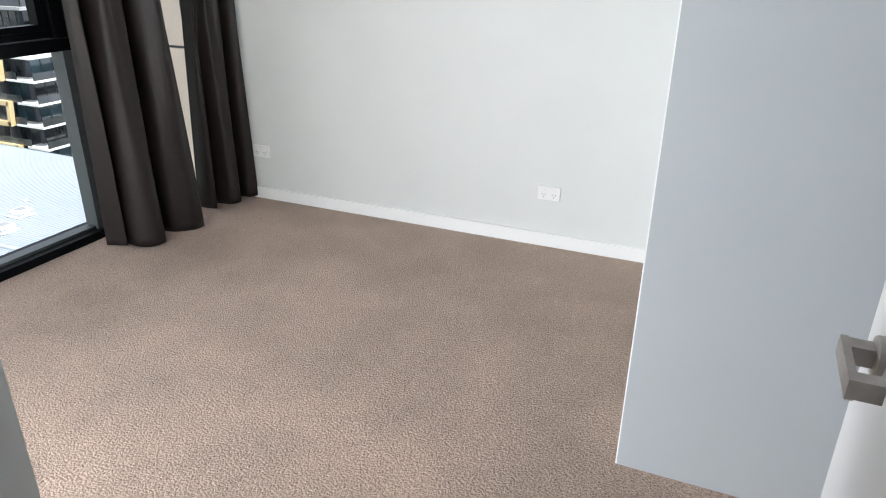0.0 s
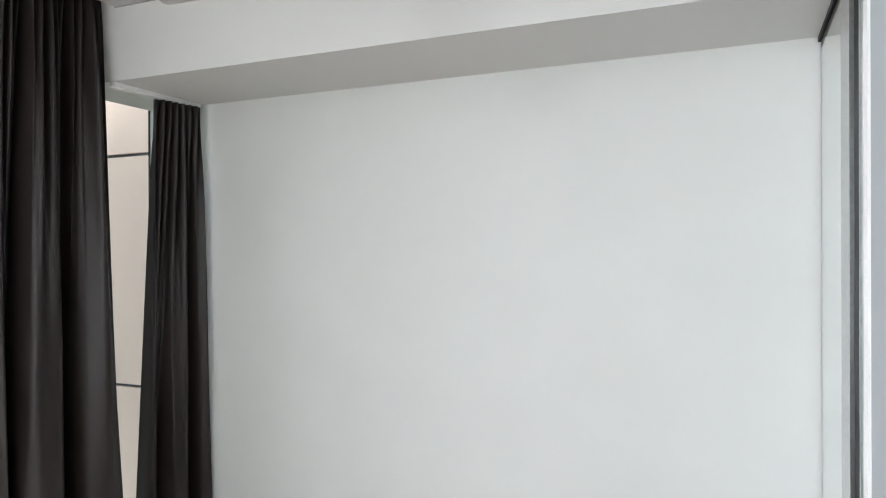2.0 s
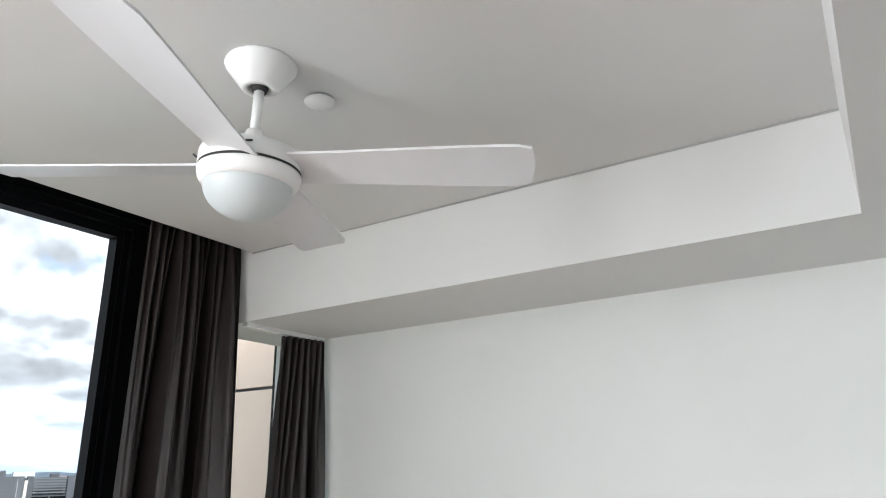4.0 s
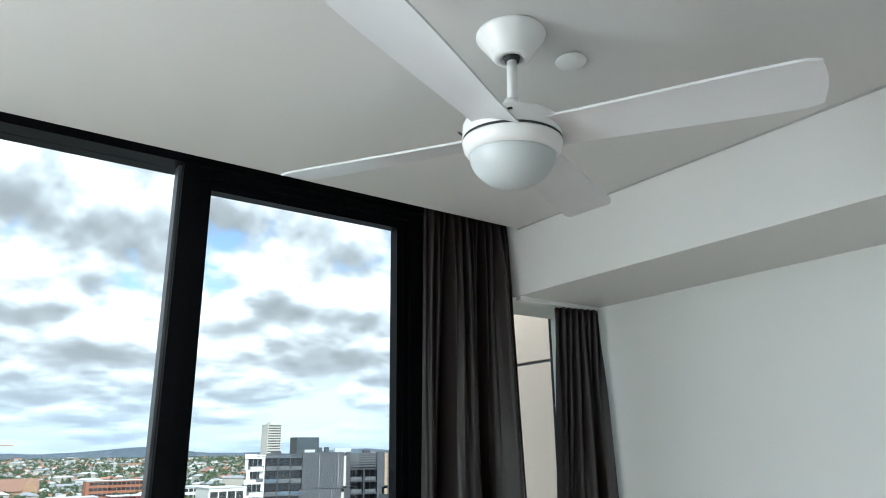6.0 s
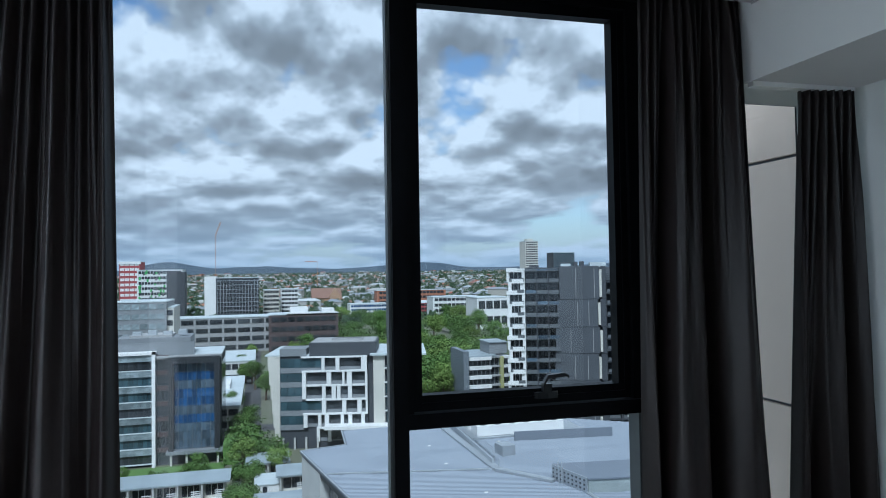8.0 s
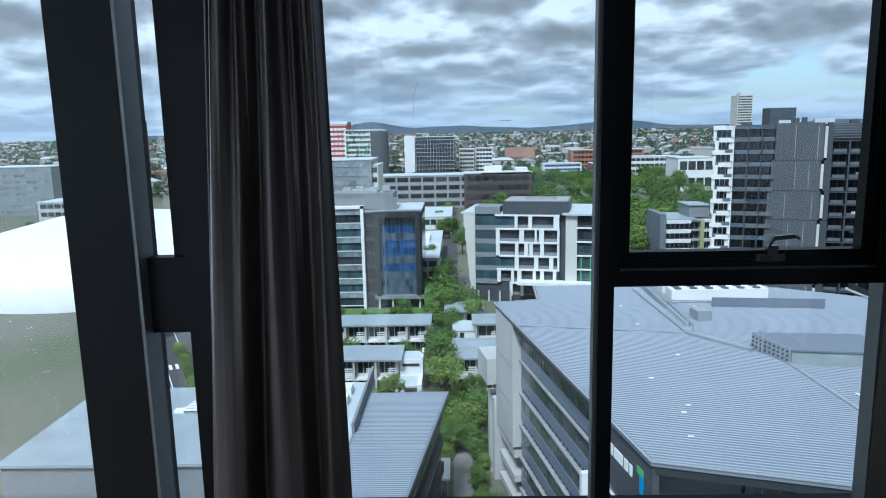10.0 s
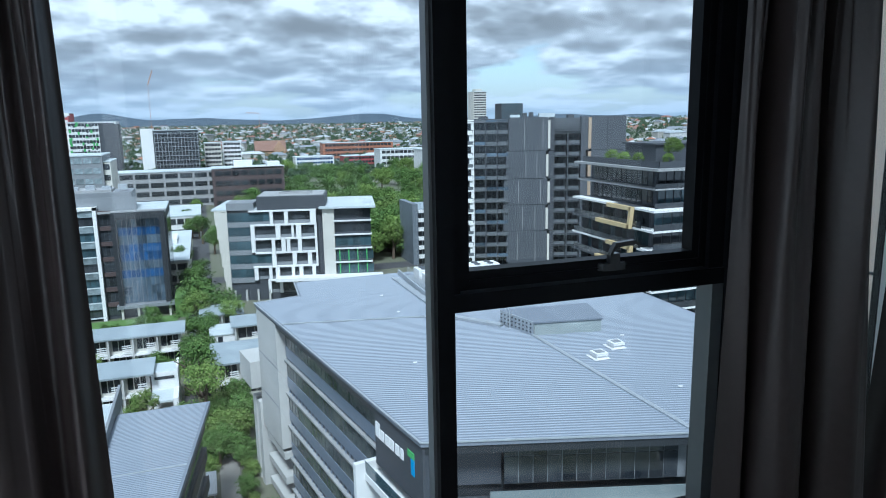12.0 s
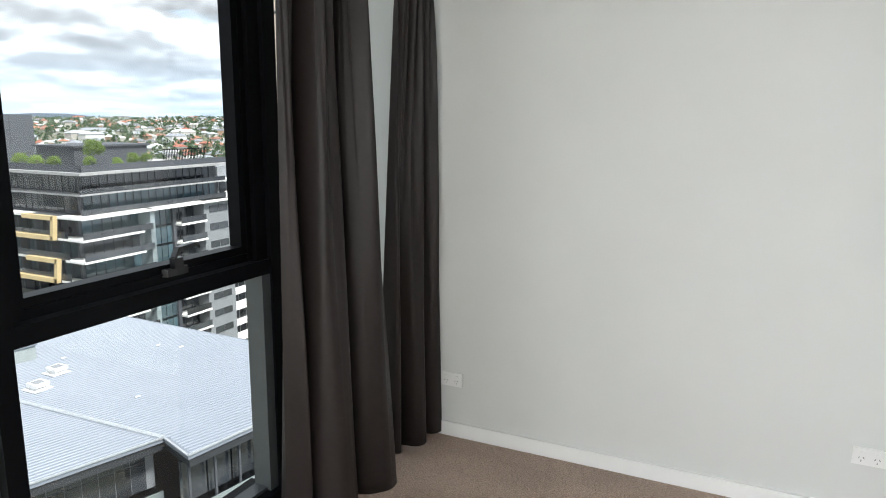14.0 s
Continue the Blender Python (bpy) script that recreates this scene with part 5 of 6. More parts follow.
# --- smaller flats by the park ---
F = building(-208.0, 66.5, "white and pale blue low flats beside the park", name="apartment_building")
put("wall", (-0.5, 13.5, 2.0, 18, 0, 18.2), M_MIDGREY, F)
put("left_wall", (-2.3, -0.5, 0.6, 16, 0, 20.1), M_MOTTLED, F, "mottled blue-grey side wall")
put("roof", (-0.6, 9.0, 0.4, 18, 18.2, 18.6), M_TOWNROOF, F)
put("roof_box", (7.6, 13.6, 4, 14, 18.6, 22.2), M_MIDGREY, F)
put("roof_box_top", (7.3, 13.9, 3.6, 14.4, 22.2, 22.5), M_TOWNROOF, F)
put("yellow_wall", (10.2, 11.4, 0.8, 6, 0, 18), M_YELLOW, F)
for k in range(6):
    z = 0.2 + 3.0 * k
    put("slab", (-0.4, 7.0, 0.0, 2.0, z + 2.0, z + 3.0), M_WHITE, F)
    put("slab", (7.0, 10.2, 0.6, 2.0, z + 2.5, z + 3.0), M_LEDGE, F)
    panes(F, -0.2, 7.0, z, z + 2.0, 2.0, 5, M_WINDARK, 0.35)
    panes(F, 7.2, 10.0, z, z + 2.4, 2.0, 2, M_WINDARK, 0.3)
    put("slab", (11.4, 13.6, 0.8, 2.0, z + 2.2, z + 3.0), M_WHITE, F)
    panes(F, 11.5, 13.5, z, z + 2.2, 2.0, 2, M_WINDARK, 0.3)


# --- townhouses ---
def townhouse(x, y, w, d, h, units, label, roof=None, yaw=90.0):
    t = building(x, y, label, yaw, "townhouse", "house")
    put("wall", (0, w, 0.4, d, 0, h), M_CREAM, t)
    bm = bmesh.new()
    prism(bm, [(-0.8, -1.4), (w + 0.8, -1.4), (w + 0.8, d + 0.6), (-0.8, d + 0.6)], lambda a, b: h + 0.05 * b + 0.1, lambda a, b: h + 0.05 * b + 0.42)
    part("roof", finish(bm), roof or M_TOWNROOF, t, "pale metal skillion roof")
    u = w / units
    for k in range(units):
        put("party_wall", (k * u - 0.15, k * u + 0.15, -1.2, 0.4, 0, h + 0.1), M_CONC, t)
        panes(t, k * u + 0.5, (k + 1) * u - 0.5, h - 2.6, h - 0.6, 0.4, 3, M_WINDARK, 0.15)
        panes(t, k * u + 0.5, (k + 1) * u - 0.5, h - 5.8, h - 3.8, 0.4, 3, M_WINDARK, 0.15)
        for i in range(5):
            put("screen_slat", (k * u + 0.4 + u * 0.45, (k + 1) * u - 0.3, -1.1, -1.02, h - 3.0 + 0.38 * i, h - 2.82 + 0.38 * i), M_WHITE, t)
        put("balcony", (k * u + 0.2, (k + 1) * u - 0.2, -1.2, 0.4, h - 3.5, h - 3.2), M_WHITE, t)
    return t


townhouse(-137.4, -31.0, 26.0, 5.2, 6.6, 6, "row of pale townhouses with a flat metal roof")
townhouse(-115.0, -25.0, 15.6, 5.5, 6.6, 4, "row of pale townhouses with slatted screens")
annex = building(-115.5, -9.2, "white walled annex with a pale flat roof", 90.0, "townhouse", "house")
put("wall", (0, 4.2, 0.2, 5.2, 0, 6.2), M_WHITE, annex)
put("roof", (0.2, 4.0, 0.4, 5.0, 6.2, 6.3), M_LIGHTROOF, annex)
put("parapet", (3.9, 4.3, 0.1, 5.3, 6.2, 6.8), M_WHITE, annex)
put("window_strip", (0.5, 3.6, 0.1, 0.22, 5.0, 5.5), M_WINDARK, annex)
put("court_roof", (0, 3.4, -5.0, 0.2, 2.9, 3.2), M_LIGHTROOF, annex)
put("court_wall", (3.4, 4.2, -5.0, 0.2, 0, 3.4), M_WHITE, annex)
townhouse(-115.2, 1.0, 8.0, 8.6, 6.6, 2, "pale townhouse with slatted screens")
townhouse(-137.0, 5.2, 6.0, 5.0, 6.6, 1, "pale townhouse under a metal roof")
low_house = building(-137.0, 0.4, "low white house with a pale flat roof", 90.0, "townhouse", "house")
put("wall", (0, 4.6, 0.2, 7.6, 0, 5.0), M_WHITE, low_house)
put("roof", (-0.2, 4.8, 0, 7.8, 5.0, 5.2), M_LIGHTROOF, low_house)
put("doorway", (1.4, 2.3, 0.1, 0.24, 2.6, 4.7), M_WINDARK, low_house)
townhouse(-155.0, -1.0, 8.0, 6.0, 4.5, 2, "small pale house under a metal roof")
shed = thing("garden_shelter", city_frame(-78.6, -2.4), "small white flat-roofed shelter in the garden", "shelter")
put("roof", (0, 2.6, 0, 5.8, 2.7, 2.95), M_WHITE, shed)
for u, v in ((0.2, 0.2), (2.2, 0.2), (0.2, 5.4), (2.2, 5.4)):
    put("post", (u, u + 0.15, v, v + 0.15, 0, 2.7), M_STEEL, shed)

# --- blocks farther off ---
def banded(x, y, w, d, h, floors, wall, glass, label, columns=8, name="building", yaw=90.0, base=0.0):
    t = thing(name, Matrix.Translation((x, y, land(x, y) + base)) @ Matrix.Rotation(radians(yaw), 4, "Z"), label, "building")
    put("wall", (0, w, 0.3, d, 0, h), wall, t)
    put("roof", (-0.3, w + 0.3, 0, d + 0.3, h, h + 0.5), M_LIGHTROOF, t)
    fh = h / floors
    for k in range(floors):
        panes(t, w * 0.03, w * 0.97, k * fh + fh * 0.3, k * fh + fh * 0.82, 0.3, columns, glass, w / columns * 0.14, 0.2)
    return t


cc = banded(-210, -17.5, 13, 60, 7, 2, M_CREAM, M_WINDARK, "low pale shed between office blocks", 4)
put("tank", (3, 9, 30, 44, 7.5, 9.0), M_WHITE, cc)
banded(-300, -17, 16, 40, 9, 2, M_WHITE, M_WINDARK, "low white commercial building", 5)
banded(-350, -66, 24, 30, 33, 7, M_MIDGREY, M_WINPALE, "grey concrete office block with deep windows", 6)
banded(-352, -46, 7, 26, 30, 6, M_CREAM, M_WINDARK, "narrow pale concrete office block", 2)
banded(-420, -46, 84, 22, 20, 4, M_LEDGE, M_WINDARK, "long grey concrete building with ribbon windows", 10)
br = banded(-398, 6, 39, 20, 22, 4, M_BROWN, M_WINDARK, "dark brown building with white roof terrace", 8)
put("roof_house", (12, 22, 4, 14, 22, 26), M_WHITE, br)
put("roof_house", (30, 37, 2, 12, 22, 25), M_WHITE, br)
put("parapet", (10, 39, 0, 0.6, 22, 23), M_WHITE, br)
pk1 = banded(-700, -127, 18, 30, 58, 12, M_REDROOF, M_WHITE, "maroon and white tower block", 4)
put("crown", (-0.5, 18.5, -0.5, 4, 56, 58.5), M_WHITE, pk1)
pk2 = banded(-690, -110, 40, 30, 50, 10, M_WHITE, M_WINDARK, "white building with green panels", 14)
rg = random.Random(9)
for k in range(46):
    u, z = rg.uniform(1, 26), rg.uniform(18, 47)
    put("green_panel", (u, u + 1.6, -0.1, 0.3, z, z + rg.uniform(1.4, 3.2)), M_GREEN if rg.random() < 0.6 else M_CHAR, pk2)
put("side_block", (26, 42, -1, 20, 0, 48), M_CHAR, pk2)
sc = banded(-600, -43, 43, 26, 42, 11, M_CHAR, M_WINDARK, "grey tower under scaffolding", 12)
put("white_side", (-0.5, 8.5, -0.6, 22, 0, 43.5), M_WHITE, sc)
for k in range(12):
    put("scaffold_lift", (9, 43, -1.4, -0.9, 3.6 * k, 3.6 * k + 0.4), M_STEEL, sc)
for k in range(14):
    put("scaffold_pole", (9.5 + 2.5 * k, 9.8 + 2.5 * k, -1.5, -1.2, 0, 41 - 1.5 * (k % 4)), M_STEEL, sc)
banded(-640, 4, 14, 20, 30, 8, M_CREAM, M_WINDARK, "cream rendered apartment block with small windows", 5)
banded(-660, 20, 16, 20, 30, 8, M_WHITE, M_WINDARK, "white rendered apartment block with small windows", 5)
banded(-648, 83, 36, 20, 14.5, 4, M_WHITE, M_WINBLUE, "blue and white office building", 14)
rr = banded(-690, 137, 36, 24, 12, 3, M_REDROOF, M_WINDARK, "red-roofed brick building with deep verandahs", 10)
banded(-800, 134, 84, 20, 22, 4, M_BRICK, M_WINDARK, "long orange brick building", 18)
banded(-560, 142, 40, 22, 23, 5, M_WHITE, M_WINDARK, "white office with dark ribbon windows", 10)
banded(-500, 162, 26, 30, 24, 2, M_WHITE, M_WINDARK, "large low hall with a white roof", 4)
ch = thing("church", Matrix.Translation((-900, 66, land(-900, 66))) @ Matrix.Rotation(radians(90), 4, "Z"), "sandstone church with a steep gabled roof", "church")
put("nave", (0, 37, 0, 16, 0, 11), M_STONE, ch)
bm = bmesh.new()
vs = [bm.verts.new(p) for p in ((-1, -1, 11), (38, -1, 11), (38, 17, 11), (-1, 17, 11), (-1, 8, 24), (38, 8, 24))]
for f in ((0, 1, 5, 4), (2, 3, 4, 5), (0, 4, 3), (1, 2, 5), (0, 3, 2, 1)):
    bm.faces.new([vs[i] for i in f])
part("roof", finish(bm), material("church_roof", (0.24, 0.14, 0.105), 0.8, scale=0.3), ch)
bm = bmesh.new()
vs = [bm.verts.new(p) for p in ((22, -5, 0), (36, -5, 0), (36, -5, 14), (29, -5, 24), (22, -5, 14), (22, 2, 0), (36, 2, 0), (36, 2, 14), (29, 2, 24), (22, 2, 14))]
for f in ((0, 1, 2, 3, 4), (9, 8, 7, 6, 5), (0, 5, 6, 1), (1, 6, 7, 2), (2, 7, 8, 3), (3, 8, 9, 4), (4, 9, 5, 0)):
    bm.faces.new([vs[i] for i in f])
part("gable", finish(bm), M_STONE, ch)
tw = banded(-900, 362, 19, 23, 72, 22, M_CREAM, M_WINDARK, "cream residential tower on the far ridge", 6, "apartment_tower")
put("crown", (5, 14, 5, 18, 72, 76), M_CREAM, tw)
banded(-900, 404, 33, 23, 50, 14, M_CHAR, M_WINTEAL, "dark glass tower on the far ridge", 8, "apartment_tower")
banded(-620, -330, 40, 30, 62, 14, M_CHAR, M_WINPALE, "dark glass tower far off", 8, "apartment_tower")
banded(-560, -300, 34, 26, 44, 12, M_CREAM, M_WINDARK, "cream apartment block among distant towers", 8)
banded(-500, -270, 22, 26, 48, 14, M_MIDGREY, M_WINPALE, "grey block of flats far off", 6)
banded(-330, -205, 34, 26, 16, 4, M_CONC, M_WINDARK, "grey concrete block of offices behind the hall", 9)
banded(-395, -165, 46, 26, 24, 6, M_WHITE, M_WINTEAL, "white block of offices with green glass", 12)
banded(-420, -290, 40, 26, 30, 8, M_MIDGREY, M_WINPALE, "grey residential block behind the hall", 10)
banded(-300, -250, 30, 22, 12, 3, M_BRICK, M_WINDARK, "low brick commercial building beside the hall", 7)
dome = thing("hall", Matrix.Translation((-230, -115, G)), "large hall under a curved white roof", "hall")
bm = bmesh.new()
lathe(bm, [(0, 22), (20, 20.5), (38, 16), (50, 9), (54, 6), (54, 0)], 48)
part("shell", finish(bm, smooth=True), M_WHITE, dome)

# --- distant houses ---
def island_material(name, colours, rough=0.8):
    m = bpy.data.materials.new(name)
    m.use_nodes = True
    n, l = m.node_tree.nodes, m.node_tree.links
    g, r = n.new("ShaderNodeNewGeometry"), n.new("ShaderNodeValToRGB")
    r.color_ramp.interpolation = "CONSTANT"
    e = r.color_ramp.elements
    while len(e) < len(colours):
        e.new(0.5)
    for k, c in enumerate(colours):
        e[k].position, e[k].color = k / len(colours), (*c, 1)
    l.new(g.outputs["Random Per Island"], r.inputs[0])
    l.new(r.outputs[0], n["Principled BSDF"].inputs["Base Color"])
    n["Principled BSDF"].inputs["Roughness"].default_value = rough
    return m


M_HOUSEROOF = island_material("house_roofs", [(0.40, 0.43, 0.45), (0.28, 0.11, 0.08), (0.20, 0.22, 0.24), (0.32, 0.35, 0.37), (0.30, 0.15, 0.10), (0.46, 0.48, 0.49), (0.14, 0.15, 0.165), (0.25, 0.125, 0.095), (0.36, 0.36, 0.34), (0.23, 0.25, 0.28)])
M_HOUSEWALL = island_material("house_walls", [(0.40, 0.40, 0.38), (0.30, 0.30, 0.29), (0.48, 0.49, 0.49), (0.27, 0.19, 0.14), (0.36, 0.35, 0.32)])
rh = random.Random(77)
vw, fw, vr, fr_ = [], [], [], []


def add_house(x, y, w, d, h, a):
    z = land(x, y) - 1
    c, s_ = math.cos(a), math.sin(a)
    k0 = len(vw)
    cor = [(-w / 2, -d / 2), (w / 2, -d / 2), (w / 2, d / 2), (-w / 2, d / 2)]
    for zz in (z, z + h):
        vw.extend((x + c * p - s_ * q, y + s_ * p + c * q, zz) for p, q in cor)
    fw.extend([(k0 + i, k0 + (i + 1) % 4, k0 + 4 + (i + 1) % 4, k0 + 4 + i) for i in range(4)])
    k1 = len(vr)
    e = 0.7
    eav = [(-w / 2 - e, -d / 2 - e), (w / 2 + e, -d / 2 - e), (w / 2 + e, d / 2 + e), (-w / 2 - e, d / 2 + e)]
    vr.extend((x + c * p - s_ * q, y + s_ * p + c * q, z + h - 0.2) for p, q in eav)
    rl = max(w - d, 0) / 2 + 0.8
    vr.extend((x + c * p, y + s_ * p, z + h + 2.6) for p in (-rl, rl))
    fr_.extend([(k1, k1 + 1, k1 + 5, k1 + 4), (k1 + 2, k1 + 3, k1 + 4, k1 + 5), (k1 + 1, k1 + 2, k1 + 5), (k1 + 3, k1, k1 + 4)])


for k in range(6400):
    d = 620 + 3300 * rh.random() ** 1.25
    ang = radians(rh.uniform(-46, 52))
    x, y = -d * math.cos(ang), d * math.sin(ang)
    if d < 760 and -130 < y < 200:
        continue
    big = rh.random() < 0.06
    add_house(x, y, rh.uniform(11, 17) * (2.2 if big else 1), rh.uniform(9, 13), rh.uniform(3.5, 6.5) * (2.0 if big else 1), radians(rh.choice((10, 55, 100, 145)) + rh.uniform(-6, 6)))
for nm, v, f, mt, lb in (("suburb_houses", vw, fw, M_HOUSEWALL, "pale walls of many distant suburban houses"), ("suburb_roofs", vr, fr_, M_HOUSEROOF, "grey and terracotta roofs of distant houses")):
    me = bpy.data.meshes.new(nm)
    me.from_pydata(v, [], f)
    me.materials.append(mt)
    tagged(new(nm, me), lb, "houses", kind="stuff")

# --- trees ---
def leaf_material(name, a, b):
    m = bpy.data.materials.new(name)
    m.use_nodes = True
    n, l = m.node_tree.nodes, m.node_tree.links
    g, r, oi, hs, mr = (n.new(k) for k in ("ShaderNodeNewGeometry", "ShaderNodeValToRGB", "ShaderNodeObjectInfo", "ShaderNodeHueSaturation", "ShaderNodeMapRange"))
    r.color_ramp.elements[0].color, r.color_ramp.elements[1].color = (*a, 1), (*b, 1)
    l.new(g.outputs["Random Per Island"], r.inputs[0])
    mr.inputs[3].default_value, mr.inputs[4].default_value = 0.75, 1.3
    l.new(oi.outputs["Random"], mr.inputs[0])
    l.new(mr.outputs[0], hs.inputs["Value"])
    l.new(r.outputs[0], hs.inputs["Color"])
    p = n["Principled BSDF"]
    l.new(hs.outputs[0], p.inputs["Base Color"])
    p.inputs["Roughness"].default_value = 0.75
    p.inputs["Specular IOR Level"].default_value = 0.2
    return m


M_LEAF = leaf_material("leaves", (0.045, 0.092, 0.024), (0.12, 0.19, 0.05))
M_LEAF2 = leaf_material("leaves_light", (0.08, 0.14, 0.03), (0.19, 0.26, 0.07))
M_BARK = material("bark", (0.12, 0.09, 0.065), 0.95, scale=3)


def crown_mesh(seed, clumps, per, size, flat=0.75, mat=None):
    """A crown one metre in radius: leaf tufts gathered in uneven clumps, with gaps."""
    r = random.Random(seed)
    v, f = [], []
    cl = []
    for _ in range(clumps):
        a, h = r.uniform(0, 6.283), r.uniform(-0.55, 0.8)
        q = math.sqrt(max(0, 1 - h * h)) * r.uniform(0.25, 0.85)
        cl.append((q * math.cos(a), q * math.sin(a), h * flat, r.uniform(0.24, 0.42)))
    for cx, cy, cz, cr in cl:
        for _ in range(per):
            d = Vector((r.gauss(0, 1), r.gauss(0, 1), r.gauss(0, 0.8))).normalized()
            p = Vector((cx, cy, cz)) + d * cr * r.uniform(0.75, 1.05)
            n_ = (d + Vector((r.uniform(-0.5, 0.5), r.uniform(-0.5, 0.5), r.uniform(0, 0.7)))).normalized()
            t1 = n_.orthogonal().normalized()
            t1 = Matrix.Rotation(r.uniform(0, 6.28), 3, n_) @ t1
            t2 = n_.cross(t1)
            s_ = size * r.uniform(0.6, 1.3)
            k0 = len(v)
            v.extend(tuple(p + w) for w in (-t1 * s_, -t2 * s_ * 0.6 + n_ * s_ * 0.15, t1 * s_, t2 * s_ * 0.6 + n_ * s_ * 0.15))
            f.append((k0, k0 + 1, k0 + 2, k0 + 3))
    me = bpy.data.meshes.new("crown")
    me.from_pydata(v, [], f)
    me.materials.append(mat or M_LEAF)
    return me


def trunk_mesh(seed):
    """A tapered trunk with limbs, one unit to the middle of the crown."""
    r = random.Random(seed)
    bm = bmesh.new()

    def limb(a, b, ra, rb):
        a, b = Vector(a), Vector(b)
        d = (b - a).normalized()
        t1 = d.orthogonal().normalized()
        t2 = d.cross(t1)
        r1 = [bm.verts.new(a + (t1 * math.cos(q) + t2 * math.sin(q)) * ra) for q in [k * 1.0472 for k in range(6)]]
        r2 = [bm.verts.new(b + (t1 * math.cos(q) + t2 * math.sin(q)) * rb) for q in [k * 1.0472 for k in range(6)]]
        for i in range(6):
            bm.faces.new((r1[i], r1[(i + 1) % 6], r2[(i + 1) % 6], r2[i]))

    limb((0, 0, 0), (0.02, 0.01, 0.5), 0.06, 0.045)
    limb((0.02, 0.01, 0.5), (0.0, 0.03, 1.0), 0.045, 0.02)
    for k in range(5):
        q = k * 1.2566 + r.uniform(-0.3, 0.3)
        limb((0.02, 0.01, 0.45 + 0.07 * k), (0.42 * math.cos(q), 0.42 * math.sin(q), 0.85 + 0.06 * k), 0.028, 0.008)
    return mesh_of(finish(bm), "trunk", M_BARK)


CROWNS = [crown_mesh(k, 30, 70, 0.062, 0.75, M_LEAF if k % 3 else M_LEAF2) for k in range(6)]
TRUNKS = [trunk_mesh(k) for k in range(2)]
rt = random.Random(41)


def tree(x, y, h, radius, kind=None, bush=False):
    t = thing("bush" if bush else "tree", Matrix.Translation((x, y, land(x, y))) @ Matrix.Rotation(rt.uniform(0, 6.28), 4, "Z"), "low leafy green bush beside the townhouses" if bush else "leafy green tree in full leaf among the buildings", "bush" if bush else "tree", "garden bushes" if bush else "city trees")
    k = rt.randrange(6) if kind is None else kind
    c, tr_ = new("crown", CROWNS[k]), new("trunk", TRUNKS[k % 2])
    c.parent = tr_.parent = t
    c.location, c.scale = (0, 0, h - radius * 0.75), (radius * rt.uniform(0.9, 1.15), radius * rt.uniform(0.9, 1.15), radius * rt.uniform(0.85, 1.05))
    z = h - radius * 0.75
    tr_.scale = (z, z, z)


# lane, gardens and townhouse courts
for x, y, h, r in ((-172, -1, 11, 5.5), (-166, 3.5, 10, 4.5), (-160, -3, 9, 4), (-150, -2.5, 9, 4), (-153, 5, 8, 3.5), (-143, -2.2, 8, 3.2), (-134, -2.5, 9, 3.5), (-128, -2, 8, 3.4),
                   (-122, -2.2, 9, 3.6), (-113, -1.5, 10, 4.2), (-106, -1.2, 10, 4), (-100, -3.5, 8, 3.2), (-98, 2.5, 6, 2.8), (-92, 3, 6, 2.8), (-89, -1, 7, 3), (-80, 3.2, 6.5, 3), (-73, 5, 8, 3.6),
                   (-69, 2, 7, 3.2), (-76, 1.2, 4, 2), (-127, -8, 6, 2.6), (-127, -14, 6, 2.8), (-128, -19, 6.5, 3), (-126, -24, 6, 2.6), (-104, -9, 7, 3), (-103, -14, 7, 3.2), (-105, -19, 6, 2.8),
                   (-155, -13, 6, 2.8), (-156, -19, 5.5, 2.4), (-159, -27, 5, 2.2), (-168, -14, 5, 2.2), (-96, -8, 6, 2.6), (-190, -4, 9, 4), (-200, -3, 8, 3.5), (-226, -6, 9, 4), (-240, -8, 9, 4),
                   (-258, 4, 12, 5), (-280, -2, 10, 4.5), (-64, 5.5, 6, 2.6), (-60, 3, 5.5, 2.5)):
    if x > -96:
        h, r, y = h * 0.6, r * 0.62, (4.6 if y > 1 else -6.5 if x < -85 else 4.2)
    tree(x + rt.uniform(-1.5, 1.5), y + rt.uniform(-1.6, 1.6), h * rt.uniform(0.75, 1.15), r * rt.uniform(0.75, 1.15))
for k in range(46):
    x, y = rt.choice(((-130, -7), (-128, -7), (-106, -8), (-155, -10), (-100, -6)))
    tree(x + rt.uniform(-3, 3), y - rt.uniform(0, 19), rt.uniform(2.5, 4.5), rt.uniform(1.3, 2.3), bush=True)
for k in range(26):
    tree(rt.uniform(-104, -62), 4.4 + rt.uniform(-0.8, 0.8), rt.uniform(1.2, 2.6), rt.uniform(0.8, 1.5), bush=True)
for k in range(44):
    tree(rt.uniform(-126, -88), rt.uniform(-3.5, 4.5), rt.uniform(2.0, 5.0), rt.uniform(1.4, 2.8), bush=True)
for k in range(24):
    tree(rt.choice((-131, -107)) + rt.uniform(-2, 3), rt.uniform(-27, -5), rt.uniform(2.0, 4.0), rt.uniform(1.4, 2.4), bush=True)
